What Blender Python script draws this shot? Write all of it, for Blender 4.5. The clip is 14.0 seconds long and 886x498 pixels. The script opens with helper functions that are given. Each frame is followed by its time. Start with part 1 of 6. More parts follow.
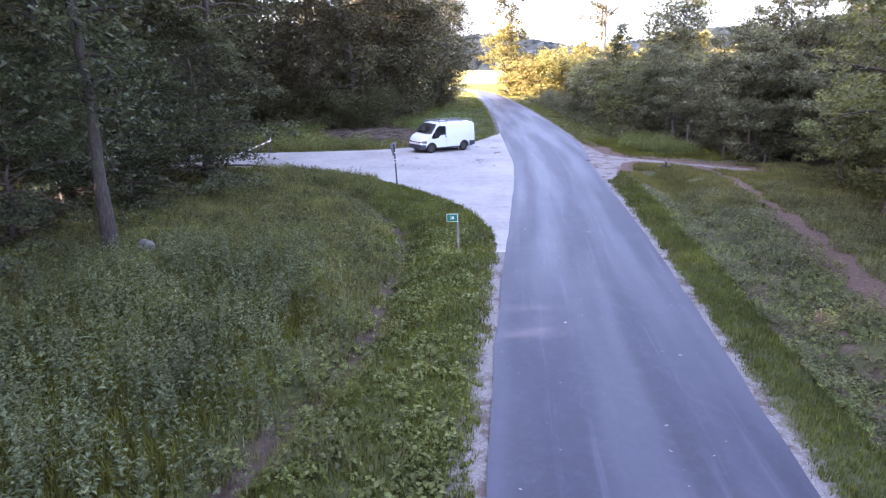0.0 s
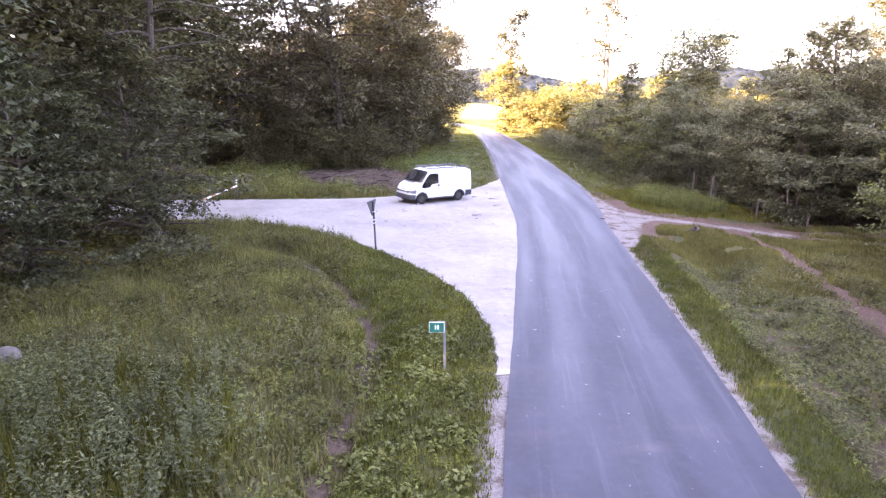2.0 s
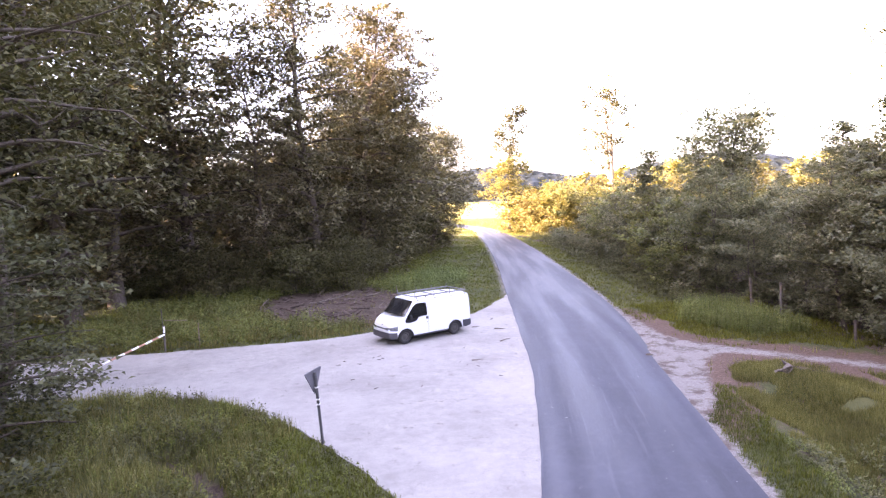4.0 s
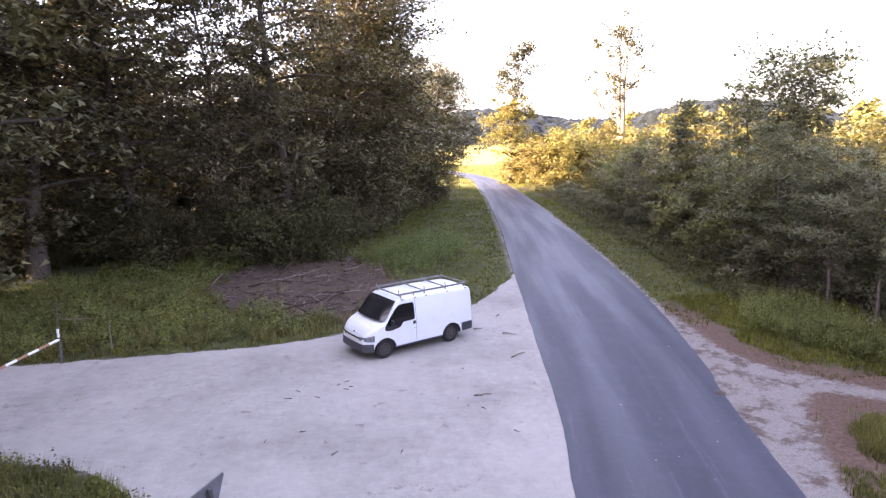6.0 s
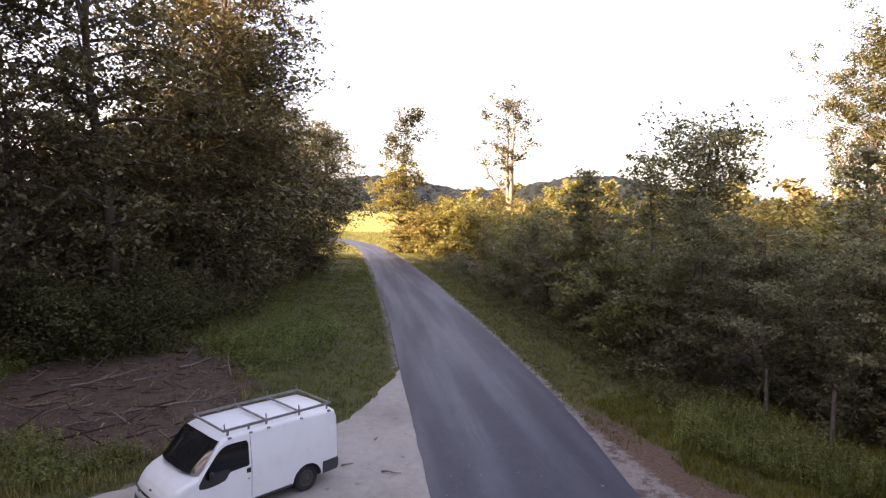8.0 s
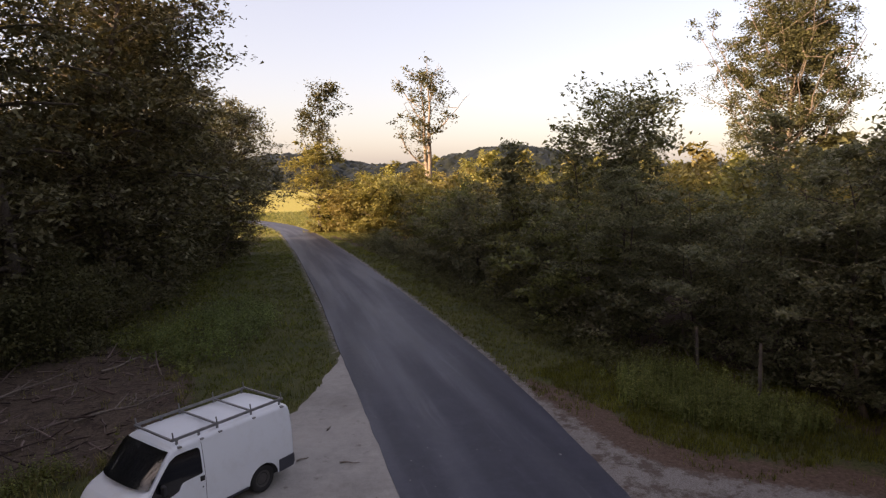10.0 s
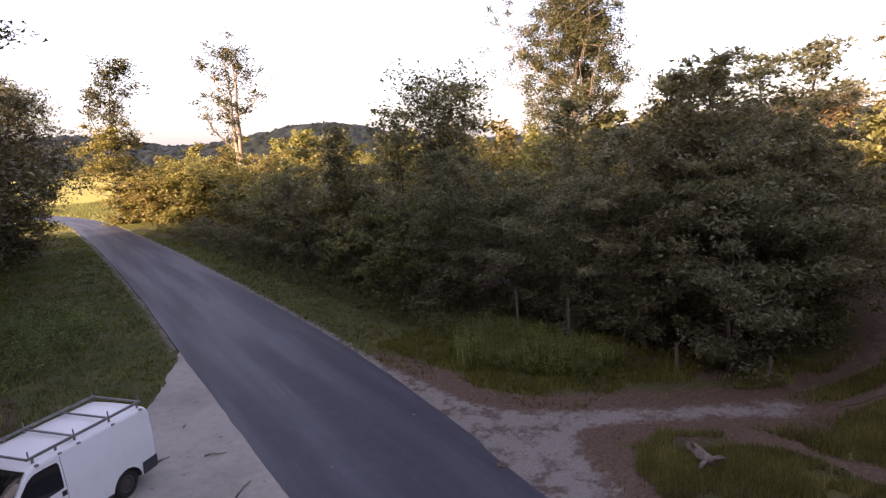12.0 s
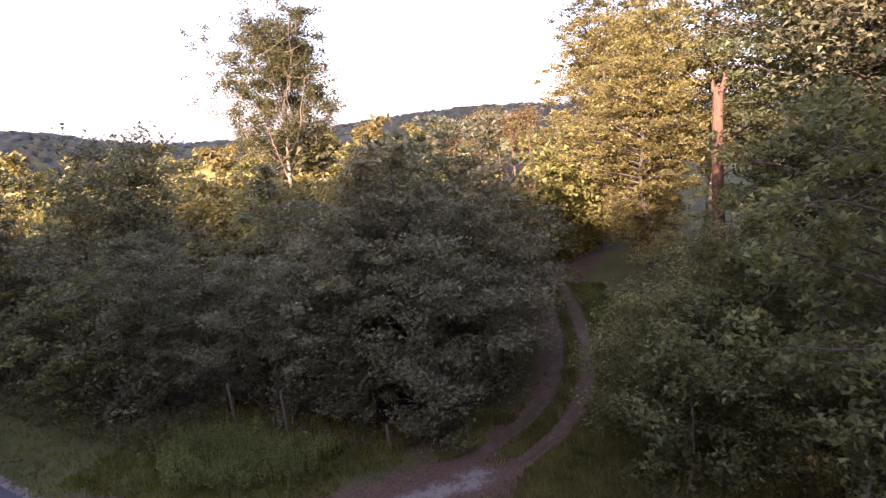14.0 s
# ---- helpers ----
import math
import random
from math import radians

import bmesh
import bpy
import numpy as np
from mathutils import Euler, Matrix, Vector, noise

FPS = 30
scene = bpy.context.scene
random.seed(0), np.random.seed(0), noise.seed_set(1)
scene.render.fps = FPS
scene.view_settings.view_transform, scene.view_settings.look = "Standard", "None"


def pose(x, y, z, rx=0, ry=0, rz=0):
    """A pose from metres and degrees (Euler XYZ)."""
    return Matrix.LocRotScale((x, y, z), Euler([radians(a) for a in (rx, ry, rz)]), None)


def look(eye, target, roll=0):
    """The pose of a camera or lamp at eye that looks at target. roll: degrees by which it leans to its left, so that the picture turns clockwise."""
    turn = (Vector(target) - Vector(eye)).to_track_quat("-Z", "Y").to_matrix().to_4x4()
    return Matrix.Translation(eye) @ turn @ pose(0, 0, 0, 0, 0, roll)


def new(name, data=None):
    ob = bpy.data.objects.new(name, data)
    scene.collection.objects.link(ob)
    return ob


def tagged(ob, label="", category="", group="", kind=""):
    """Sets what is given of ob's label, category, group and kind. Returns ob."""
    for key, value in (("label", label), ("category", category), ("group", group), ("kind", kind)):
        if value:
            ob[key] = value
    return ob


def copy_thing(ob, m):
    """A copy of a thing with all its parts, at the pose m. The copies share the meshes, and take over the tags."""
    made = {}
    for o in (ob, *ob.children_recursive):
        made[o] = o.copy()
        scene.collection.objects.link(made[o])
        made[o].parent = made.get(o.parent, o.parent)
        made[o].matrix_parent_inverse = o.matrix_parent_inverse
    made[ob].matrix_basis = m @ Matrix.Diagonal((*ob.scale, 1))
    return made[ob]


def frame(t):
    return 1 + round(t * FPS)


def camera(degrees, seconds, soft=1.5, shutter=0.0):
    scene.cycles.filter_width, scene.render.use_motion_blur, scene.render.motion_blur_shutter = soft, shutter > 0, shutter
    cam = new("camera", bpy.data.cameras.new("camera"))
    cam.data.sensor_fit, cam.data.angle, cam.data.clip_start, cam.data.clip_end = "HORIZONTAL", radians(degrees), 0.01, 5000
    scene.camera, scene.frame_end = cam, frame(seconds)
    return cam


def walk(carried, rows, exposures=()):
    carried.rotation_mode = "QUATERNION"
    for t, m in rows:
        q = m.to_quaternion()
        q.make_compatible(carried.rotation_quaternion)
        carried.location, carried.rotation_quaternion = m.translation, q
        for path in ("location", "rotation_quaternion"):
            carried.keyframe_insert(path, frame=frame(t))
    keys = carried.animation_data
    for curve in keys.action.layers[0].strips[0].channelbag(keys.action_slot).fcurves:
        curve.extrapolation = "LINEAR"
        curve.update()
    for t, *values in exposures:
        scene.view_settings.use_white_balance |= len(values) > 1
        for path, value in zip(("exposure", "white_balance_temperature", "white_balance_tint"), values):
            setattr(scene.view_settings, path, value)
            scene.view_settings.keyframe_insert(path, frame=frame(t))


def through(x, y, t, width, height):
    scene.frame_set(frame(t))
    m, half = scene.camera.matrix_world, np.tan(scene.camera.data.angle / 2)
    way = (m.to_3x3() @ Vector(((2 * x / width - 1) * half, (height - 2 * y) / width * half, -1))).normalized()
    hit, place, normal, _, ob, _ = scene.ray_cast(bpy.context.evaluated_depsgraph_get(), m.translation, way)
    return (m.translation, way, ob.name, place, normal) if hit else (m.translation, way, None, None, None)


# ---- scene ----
# ---------------------------------------------------------------- camera
cam = camera(72.0, 14.0, soft=1.3)
PATH = [
    (0, look((-9.28, -3.66, 6.02), (-8.462, 5.862, 3.084), 0.3)),
    (0.5, look((-9.20, -2.99, 6.10), (-8.255, 6.274, 2.457), 2.2)),
    (1, look((-9.01, -1.79, 6.19), (-8.051, 7.414, 2.392), 1.0)),
    (1.5, look((-8.80, -0.09, 6.29), (-7.883, 9.164, 2.602), 1.8)),
    (2, look((-8.49, 2.17, 6.44), (-7.592, 11.819, 3.979), 1.7)),
    (2.5, look((-8.32, 4.38, 6.60), (-7.388, 14.048, 4.244), 0.1)),
    (3, look((-7.95, 6.92, 6.67), (-7.057, 16.533, 4.073), 0.9)),
    (3.5, look((-6.80, 8.55, 6.50), (-6.071, 18.482, 7.406), -3.6)),
    (3.7, look((-6.75, 9.40, 6.60), (-6.035, 19.370, 6.303), -2.5)),
    (5.8, look((-6.36, 17.55, 7.39), (-5.549, 27.333, 5.504), -0.6)),
    (6, look((-6.15, 18.26, 7.50), (-5.342, 28.060, 5.664), -0.4)),
    (6.5, look((-5.50, 21.34, 7.23), (-2.898, 30.889, 5.779), -5.4)),
    (7, look((-5.25, 22.80, 7.36), (-2.661, 32.328, 5.787), -5.8)),
    (7.2, look((-5.15, 23.51, 7.37), (-2.434, 33.109, 6.700), -2.7)),
    (9.3, look((-4.71, 24.44, 7.87), (-2.128, 34.041, 6.779), 3.1)),
    (9.5, look((-4.76, 24.28, 7.93), (-2.229, 33.896, 6.854), 2.3)),
    (10, look((-5.50, 24.87, 7.61), (-1.628, 34.019, 6.439), -0.9)),
    (10.5, look((-5.73, 24.45, 7.74), (-2.175, 33.690, 6.270), -4.1)),
    (11, look((-5.94, 24.26, 7.80), (-2.430, 33.510, 6.330), -4.1)),
    (11.5, look((-5.98, 24.18, 7.70), (-1.570, 33.080, 6.380), -3.6)),
    (12, look((-6.88, 24.14, 8.00), (-0.532, 31.694, 6.373), -2.6)),
    (12.5, look((-7.52, 24.05, 8.06), (-0.693, 31.200, 6.522), -2.8)),
    (13, look((-7.30, 23.35, 8.55), (0.000, 30.029, 7.112), -3.4)),
    (13.5, look((-5.55, 22.45, 9.95), (2.290, 28.350, 8.010), -6.2)),
    (14, look((-5.12, 23.30, 11.33), (3.716, 27.562, 9.395), -4.8)),
]
EXPOSURES = [
    (0.0, 3.86, 5700, 34), (0.5, 3.95, 6220, 42), (1.0, 4.08, 6380, 45), (2.5, 4.36, 6480, 41), (3.7, 4.18, 6580, 40), (5.8, 3.6, 6530, 37), (6.5, 3.45, 6530, 36), (7.2, 3.2, 6730, 35),
    (9.3, 1.65, 7550, 29), (10.0, 1.55, 7550, 29), (10.5, 1.5, 7450, 30), (11.0, 1.97, 6900, 35), (11.5, 2.04, 6900, 36), (12.5, 2.05, 6880, 37), (13.0, 2.1, 6830, 37), (13.5, 2.22, 6630, 39), (14.0, 2.42, 6270, 42),
]
walk(cam, PATH, EXPOSURES)

# ---------------------------------------------------------------- light
SUN_EL, SUN_AZ = 16.0, 266.0          # degrees: height, and clockwise from +y
world = bpy.data.worlds.new("sky")
scene.world = world
world.use_nodes = True
wn = world.node_tree.nodes
sky = wn.new("ShaderNodeTexSky")
sky.sky_type = "NISHITA"
sky.sun_disc = False
sky.sun_elevation, sky.sun_rotation = radians(SUN_EL), radians(SUN_AZ)
sky.dust_density, sky.air_density, sky.ozone_density = 2.5, 1.0, 1.0
# a thin bright veil of haze over the clear sky
wn["Background"].inputs["Strength"].default_value = 0.075
veil = wn.new("ShaderNodeBackground")
veil.inputs["Color"].default_value, veil.inputs["Strength"].default_value = (0.84, 0.89, 0.97, 1.0), 0.13
both = wn.new("ShaderNodeAddShader")
wl = world.node_tree.links
wl.new(sky.outputs["Color"], wn["Background"].inputs["Color"])
wl.new(wn["Background"].outputs[0], both.inputs[0])
wl.new(veil.outputs[0], both.inputs[1])
wl.new(both.outputs[0], wn["World Output"].inputs["Surface"])

sun_data = bpy.data.lights.new("sun", "SUN")
sun_data.energy, sun_data.angle, sun_data.color = 5.0, radians(0.6), (1.0, 0.84, 0.60)
sun = new("sun", sun_data)
toward = Vector((math.sin(radians(SUN_AZ)) * math.cos(radians(SUN_EL)), math.cos(radians(SUN_AZ)) * math.cos(radians(SUN_EL)), math.sin(radians(SUN_EL))))
sun.matrix_world = Matrix.Translation((-60, 40, 60)) @ toward.to_track_quat("Z", "Y").to_matrix().to_4x4()

# ---------------------------------------------------------------- material helpers


class Mat:
    """A node material with short-hand calls."""

    def __init__(self, name):
        self.mat = bpy.data.materials.new(name)
        self.mat.use_nodes = True
        self.nt = self.mat.node_tree
        self.b = self.nt.nodes["Principled BSDF"]

    def node(self, kind, **inputs):
        n = self.nt.nodes.new(kind)
        for key, value in inputs.items():
            self.put(value, n.inputs[key.replace("_", " ")])
        return n

    def put(self, value, socket):
        if isinstance(value, bpy.types.NodeSocket):
            self.nt.links.new(value, socket)
        else:
            socket.default_value = value

    def coords(self):
        return self.nt.nodes.new("ShaderNodeTexCoord").outputs["Object"]

    def noise(self, scale, detail=4.0, rough=0.55, vector=None):
        n = self.node("ShaderNodeTexNoise", Scale=scale, Detail=detail, Roughness=rough)
        self.put(vector or self.coords(), n.inputs["Vector"])
        return n.outputs["Fac"]

    def ramp(self, fac, *stops):
        n = self.nt.nodes.new("ShaderNodeValToRGB")
        while len(n.color_ramp.elements) < len(stops):
            n.color_ramp.elements.new(0.5)
        for e, (at, c) in zip(n.color_ramp.elements, stops):
            e.position = at
            e.color = (*c, 1.0) if isinstance(c, tuple) else (c, c, c, 1.0)
        self.put(fac, n.inputs["Fac"])
        return n.outputs["Color"]

    def mix(self, fac, a, b, mode="MIX"):
        n = self.nt.nodes.new("ShaderNodeMix")
        n.data_type, n.blend_type = "RGBA", mode
        self.put(fac, n.inputs["Factor"])
        for value, socket in ((a, n.inputs[6]), (b, n.inputs[7])):
            self.put((*value, 1.0) if isinstance(value, tuple) else value, socket)
        return n.outputs[2]

    def bump(self, height, strength=0.4, distance=0.02):
        n = self.node("ShaderNodeBump", Strength=strength, Distance=distance, Height=height)
        self.put(n.outputs["Normal"], self.b.inputs["Normal"])
        return self

    def attr(self, name):
        n = self.nt.nodes.new("ShaderNodeAttribute")
        n.attribute_name = name
        return n.outputs["Fac"]

    def done(self, color, rough=0.8, metal=0.0, spec=0.5):
        self.put((*color, 1.0) if isinstance(color, tuple) else color, self.b.inputs["Base Color"])
        self.put(rough, self.b.inputs["Roughness"])
        self.put(metal, self.b.inputs["Metallic"])
        self.put(spec, self.b.inputs["Specular IOR Level"])
        return self.mat


def plain(name, color, rough=0.6, metal=0.0, vary=0.15, scale=6.0, spec=0.5):
    m = Mat(name)
    dark = tuple(c * (1 - vary) for c in color)
    light = tuple(min(1.0, c * (1 + vary)) for c in color)
    c = m.ramp(m.noise(scale), (0.3, dark), (0.7, light))
    m.bump(m.noise(scale * 12), 0.15, 0.004)
    return m.done(c, rough, metal, spec)


def leaf_material(name, dark, mid, light, through=0.35, rough=0.55):
    m = Mat(name)
    geo = m.nt.nodes.new("ShaderNodeNewGeometry")
    info = m.nt.nodes.new("ShaderNodeObjectInfo")
    dark, light = tuple(0.85 * v for v in dark), tuple(1.08 * v for v in light)
    c = m.ramp(geo.outputs["Random Per Island"], (0.0, dark), (0.5, mid), (1.0, light))
    patch = m.ramp(m.noise(0.55, 4.0), (0.32, 0.66), (0.68, 1.28))
    c = m.mix(1.0, c, patch, "MULTIPLY")
    hue = m.node("ShaderNodeHueSaturation", Color=c)
    span = m.node("ShaderNodeMapRange", Value=info.outputs["Random"])
    span.inputs["To Min"].default_value, span.inputs["To Max"].default_value = 0.475, 0.515
    m.put(span.outputs["Result"], hue.inputs["Hue"])
    c = hue.outputs["Color"]
    m.done(c, rough, 0.0, 0.2)
    lit = m.node("ShaderNodeBsdfTranslucent", Color=m.mix(1.0, c, (1.5, 1.35, 0.7), "MULTIPLY"))
    both = m.node("ShaderNodeMixShader", Fac=through)
    m.nt.links.new(m.b.outputs[0], both.inputs[1])
    m.nt.links.new(lit.outputs[0], both.inputs[2])
    m.nt.links.new(both.outputs[0], m.nt.nodes["Material Output"].inputs["Surface"])
    return m.mat


def asphalt():
    m = Mat("asphalt")
    co = m.coords()
    grain = m.noise(120.0, 3.0, 0.7, co)
    c = m.ramp(grain, (0.3, (0.008, 0.0088, 0.020)), (0.72, (0.021, 0.022, 0.043)))
    run = m.attr_vector("across")

    def along(across, length, turn=0.0):
        n = m.node("ShaderNodeMapping", Vector=run)
        n.inputs["Scale"].default_value, n.inputs["Rotation"].default_value = (across, length, 1.0), (0.0, 0.0, radians(turn))
        return n.outputs["Vector"]

    # worn wheel tracks, dust blotches, dark patches, tyre streaks, pale chips
    tracks = m.noise(1.0, 2.0, 0.45, along(0.8, 0.06))
    c = m.mix(m.ramp(tracks, (0.42, 0.0), (0.62, 0.45)), c, (0.033, 0.034, 0.060))
    blot = m.noise(0.55, 8.0, 0.72, co)
    c = m.mix(m.ramp(blot, (0.47, 0.0), (0.62, 0.25)), c, (0.048, 0.049, 0.078))
    dark = m.noise(0.9, 4.0, 0.6, along(0.6, 0.12))
    c = m.mix(m.ramp(dark, (0.48, 0.0), (0.62, 0.5)), c, (0.013, 0.013, 0.023))
    mottle = m.noise(4.5, 8.0, 0.78, co)
    c = m.mix(m.ramp(mottle, (0.50, 0.0), (0.66, 0.26)), c, (0.062, 0.062, 0.088))
    for turn, across, cut in ((4.0, 3.2, 0.58), (-3.0, 4.5, 0.60)):
        lines = m.noise(1.0, 5.0, 0.65, along(across, 0.14, turn))
        c = m.mix(m.ramp(lines, (cut, 0.0), (cut + 0.10, 0.26)), c, (0.090, 0.090, 0.118))
    spots = m.noise(5.5, 3.0, 0.6, co)
    c = m.mix(m.ramp(spots, (0.715, 0.0), (0.735, 0.75)), c, (0.27, 0.26, 0.25))
    m.bump(m.mix(0.5, grain, mottle), 0.5, 0.008)
    return m.done(c, m.ramp(tracks, (0.40, 0.62), (0.62, 0.50)), 0.0, 0.58)


def attr_vector(self, name):
    n = self.nt.nodes.new("ShaderNodeAttribute")
    n.attribute_name = name
    return n.outputs["Vector"]


Mat.attr_vector = attr_vector


def gravel(name, base, dust, stain, stain_at=0.58):
    m = Mat(name)
    co = m.coords()
    stones = m.node("ShaderNodeTexVoronoi", Scale=60.0, Vector=co)
    c = m.mix(m.ramp(stones.outputs["Color"], (0.2, 0.15), (0.8, 0.45)), base, dust)
    broad = m.noise(0.35, 5.0, 0.6, co)
    c = m.mix(m.ramp(broad, (0.45, 0.0), (stain_at + 0.12, 0.6)), c, tuple(v * 0.72 for v in base))
    spots = m.noise(1.9, 7.0, 0.72, co)
    c = m.mix(m.ramp(spots, (stain_at, 0.0), (stain_at + 0.07, 0.7)), c, stain)
    fleck = m.noise(6.5, 4.0, 0.6, co)
    c = m.mix(m.ramp(fleck, (0.68, 0.0), (0.72, 0.5)), c, stain)
    mottle = m.ramp(m.noise(2.6, 8.0, 0.75, co), (0.3, 0.80), (0.7, 1.16))
    c = m.mix(1.0, c, mottle, "MULTIPLY")
    pale = m.noise(0.22, 5.0, 0.6, co)
    c = m.mix(m.ramp(pale, (0.45, 0.0), (0.68, 0.5)), c, dust)
    m.bump(stones.outputs["Distance"], 0.5, 0.015)
    return m.done(c, 0.9, 0.0, 0.3)


def soil():
    m = Mat("meadow_ground")
    co = m.coords()
    small, broad = m.noise(9.0, 5.0, 0.7, co), m.noise(0.45, 5.0, 0.6, co)
    green = m.ramp(small, (0.3, (0.026, 0.031, 0.012)), (0.52, (0.060, 0.066, 0.026)), (0.66, (0.085, 0.088, 0.036)), (0.8, (0.13, 0.122, 0.06)))
    green = m.mix(m.ramp(broad, (0.42, 0.0), (0.66, 0.7)), green, (0.10, 0.095, 0.035))
    brown = m.ramp(small, (0.3, (0.036, 0.026, 0.018)), (0.5, (0.086, 0.062, 0.046)), (0.66, (0.132, 0.099, 0.076)), (0.8, (0.21, 0.168, 0.135)))
    brown = m.mix(m.ramp(m.noise(1.7, 5.0, 0.7, co), (0.50, 0.0), (0.64, 0.75)), brown, (0.036, 0.023, 0.019))
    field = m.ramp(small, (0.3, (0.28, 0.25, 0.055)), (0.75, (0.42, 0.35, 0.09)))
    edge = m.node("ShaderNodeMath", Value=m.noise(1.6, 6.0, 0.75, co))
    edge.operation = "MULTIPLY_ADD"
    edge.inputs[1].default_value = 0.85
    m.put(m.attr("bare"), edge.inputs[2])
    trod = m.ramp(small, (0.3, (0.064, 0.041, 0.031)), (0.6, (0.135, 0.090, 0.068)), (0.8, (0.21, 0.152, 0.120)))
    brown = m.mix(m.attr("trod"), brown, trod)
    c = m.mix(m.ramp(edge.outputs[0], (0.56, 0.0), (0.70, 1.0)), green, brown)
    # gravel strewn along the asphalt and round the track's mouth, thinning out raggedly
    pebble = m.node("ShaderNodeTexVoronoi", Scale=44.0, Vector=co)
    grit = m.ramp(pebble.outputs["Color"], (0.15, (0.17, 0.155, 0.142)), (0.5, (0.215, 0.195, 0.18)), (0.85, (0.27, 0.25, 0.235)))
    grit = m.mix(m.ramp(m.noise(1.1, 7.0, 0.75, co), (0.50, 0.0), (0.60, 0.85)), grit, (0.088, 0.064, 0.050))
    strewn = m.node("ShaderNodeMath", Value=m.noise(3.6, 7.0, 0.75, co))
    strewn.operation = "MULTIPLY_ADD"
    strewn.inputs[1].default_value = 0.8
    m.put(m.attr("stony"), strewn.inputs[2])
    c = m.mix(m.ramp(strewn.outputs[0], (0.58, 0.0), (0.75, 1.0)), c, grit)
    c = m.mix(m.attr("field"), c, field)
    m.bump(small, 0.7, 0.06)
    return m.done(c, 0.95, 0.0, 0.2)


def bark(name, dark, light, scale=5.0):
    m = Mat(name)
    mp = m.node("ShaderNodeMapping", Vector=m.coords())
    mp.inputs["Scale"].default_value = (4.0, 4.0, 0.8)
    n = m.noise(scale, 6.0, 0.65, mp.outputs["Vector"])
    moss = m.noise(0.8, 3.0)
    c = m.mix(m.ramp(moss, (0.5, 0.0), (0.75, 0.5)), m.ramp(n, (0.3, dark), (0.7, light)), (0.07, 0.085, 0.04))
    m.bump(n, 0.8, 0.03)
    return m.done(c, 0.9, 0.0, 0.2)


def van_paint():
    m = Mat("white_van_paint")
    co = m.coords()
    dirt = m.noise(2.2, 6.0, 0.7, co)
    c = m.mix(m.ramp(dirt, (0.5, 0.0), (0.8, 0.45)), (0.70, 0.73, 0.76), (0.55, 0.55, 0.53))
    low = m.node("ShaderNodeSeparateXYZ", Vector=co)
    splash = m.node("ShaderNodeMath", Value=low.outputs["Z"])
    splash.operation = "MULTIPLY_ADD"
    splash.inputs[1].default_value = -1.6
    m.put(m.noise(5.0, 5.0, 0.7, co), splash.inputs[2])
    c = m.mix(m.ramp(splash.outputs[0], (0.0, 0.0), (0.45, 0.55)), c, (0.46, 0.42, 0.36))
    return m.done(c, 0.32, 0.0, 0.5)


M_ASPHALT = asphalt()
M_APRON = gravel("pale_limestone_gravel", (0.28, 0.262, 0.243), (0.41, 0.387, 0.358), (0.15, 0.130, 0.115), 0.595)
M_MUD = gravel("red_brown_track_soil", (0.105, 0.070, 0.055), (0.16, 0.115, 0.092), (0.055, 0.048, 0.026), 0.46)
M_SOIL = soil()
M_BARK = bark("grey_brown_bark", (0.055, 0.042, 0.034), (0.16, 0.13, 0.11))
M_DARK_BARK = bark("dark_furrowed_bark", (0.028, 0.022, 0.018), (0.085, 0.070, 0.060))
M_PALE_BARK = bark("pale_weathered_wood", (0.14, 0.105, 0.08), (0.32, 0.25, 0.19))
# bark of the trunk stub and pines, with low sunlight in its red-brown
M_RED_BARK = bark("sunlit_red_brown_bark", (0.065, 0.034, 0.023), (0.21, 0.115, 0.078), 3.0)
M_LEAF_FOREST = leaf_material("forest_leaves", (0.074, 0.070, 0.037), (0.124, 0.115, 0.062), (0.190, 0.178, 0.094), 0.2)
# leaves of the sunlit trees: the golden light is put into the colour
M_LEAF_LIT = leaf_material("gold_sunlit_leaves", (0.124, 0.116, 0.038), (0.200, 0.184, 0.062), (0.295, 0.270, 0.092))
# needle colour carries the reddish glow of the low sun
M_LEAF_PINE_LIT = leaf_material("sunlit_pine_needles", (0.105, 0.082, 0.038), (0.165, 0.125, 0.058), (0.235, 0.178, 0.085))
# darker leaves: shade of undergrowth, overhang and rear oaks is in the colour
M_LEAF_DARK = leaf_material("dark_shaded_leaves", (0.052, 0.054, 0.023), (0.080, 0.081, 0.034), (0.115, 0.112, 0.048), 0.22)
M_LEAF_HEDGE = leaf_material("thicket_leaves", (0.098, 0.104, 0.066), (0.146, 0.151, 0.097), (0.204, 0.208, 0.136), 0.4)
M_LEAF_BEECH = leaf_material("beech_leaves", (0.091, 0.098, 0.045), (0.135, 0.144, 0.063), (0.195, 0.205, 0.093), 0.45)
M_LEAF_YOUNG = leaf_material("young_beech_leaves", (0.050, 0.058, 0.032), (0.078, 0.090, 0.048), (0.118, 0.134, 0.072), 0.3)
M_WEED = leaf_material("nettle_leaves", (0.060, 0.066, 0.027), (0.084, 0.093, 0.037), (0.121, 0.133, 0.052), 0.25)
M_NETTLE = leaf_material("grey_green_nettle_leaves", (0.072, 0.081, 0.038), (0.110, 0.121, 0.056), (0.172, 0.186, 0.090), 0.3)
M_GRASS = leaf_material("verge_grass", (0.070, 0.080, 0.015), (0.110, 0.121, 0.023), (0.148, 0.162, 0.032), 0.3)
M_MEADOW = leaf_material("meadow_herb_leaves", (0.085, 0.104, 0.024), (0.130, 0.152, 0.036), (0.185, 0.205, 0.055), 0.35)
M_LUSH = leaf_material("lush_verge_grass", (0.052, 0.070, 0.018), (0.080, 0.104, 0.026), (0.112, 0.140, 0.038), 0.3)
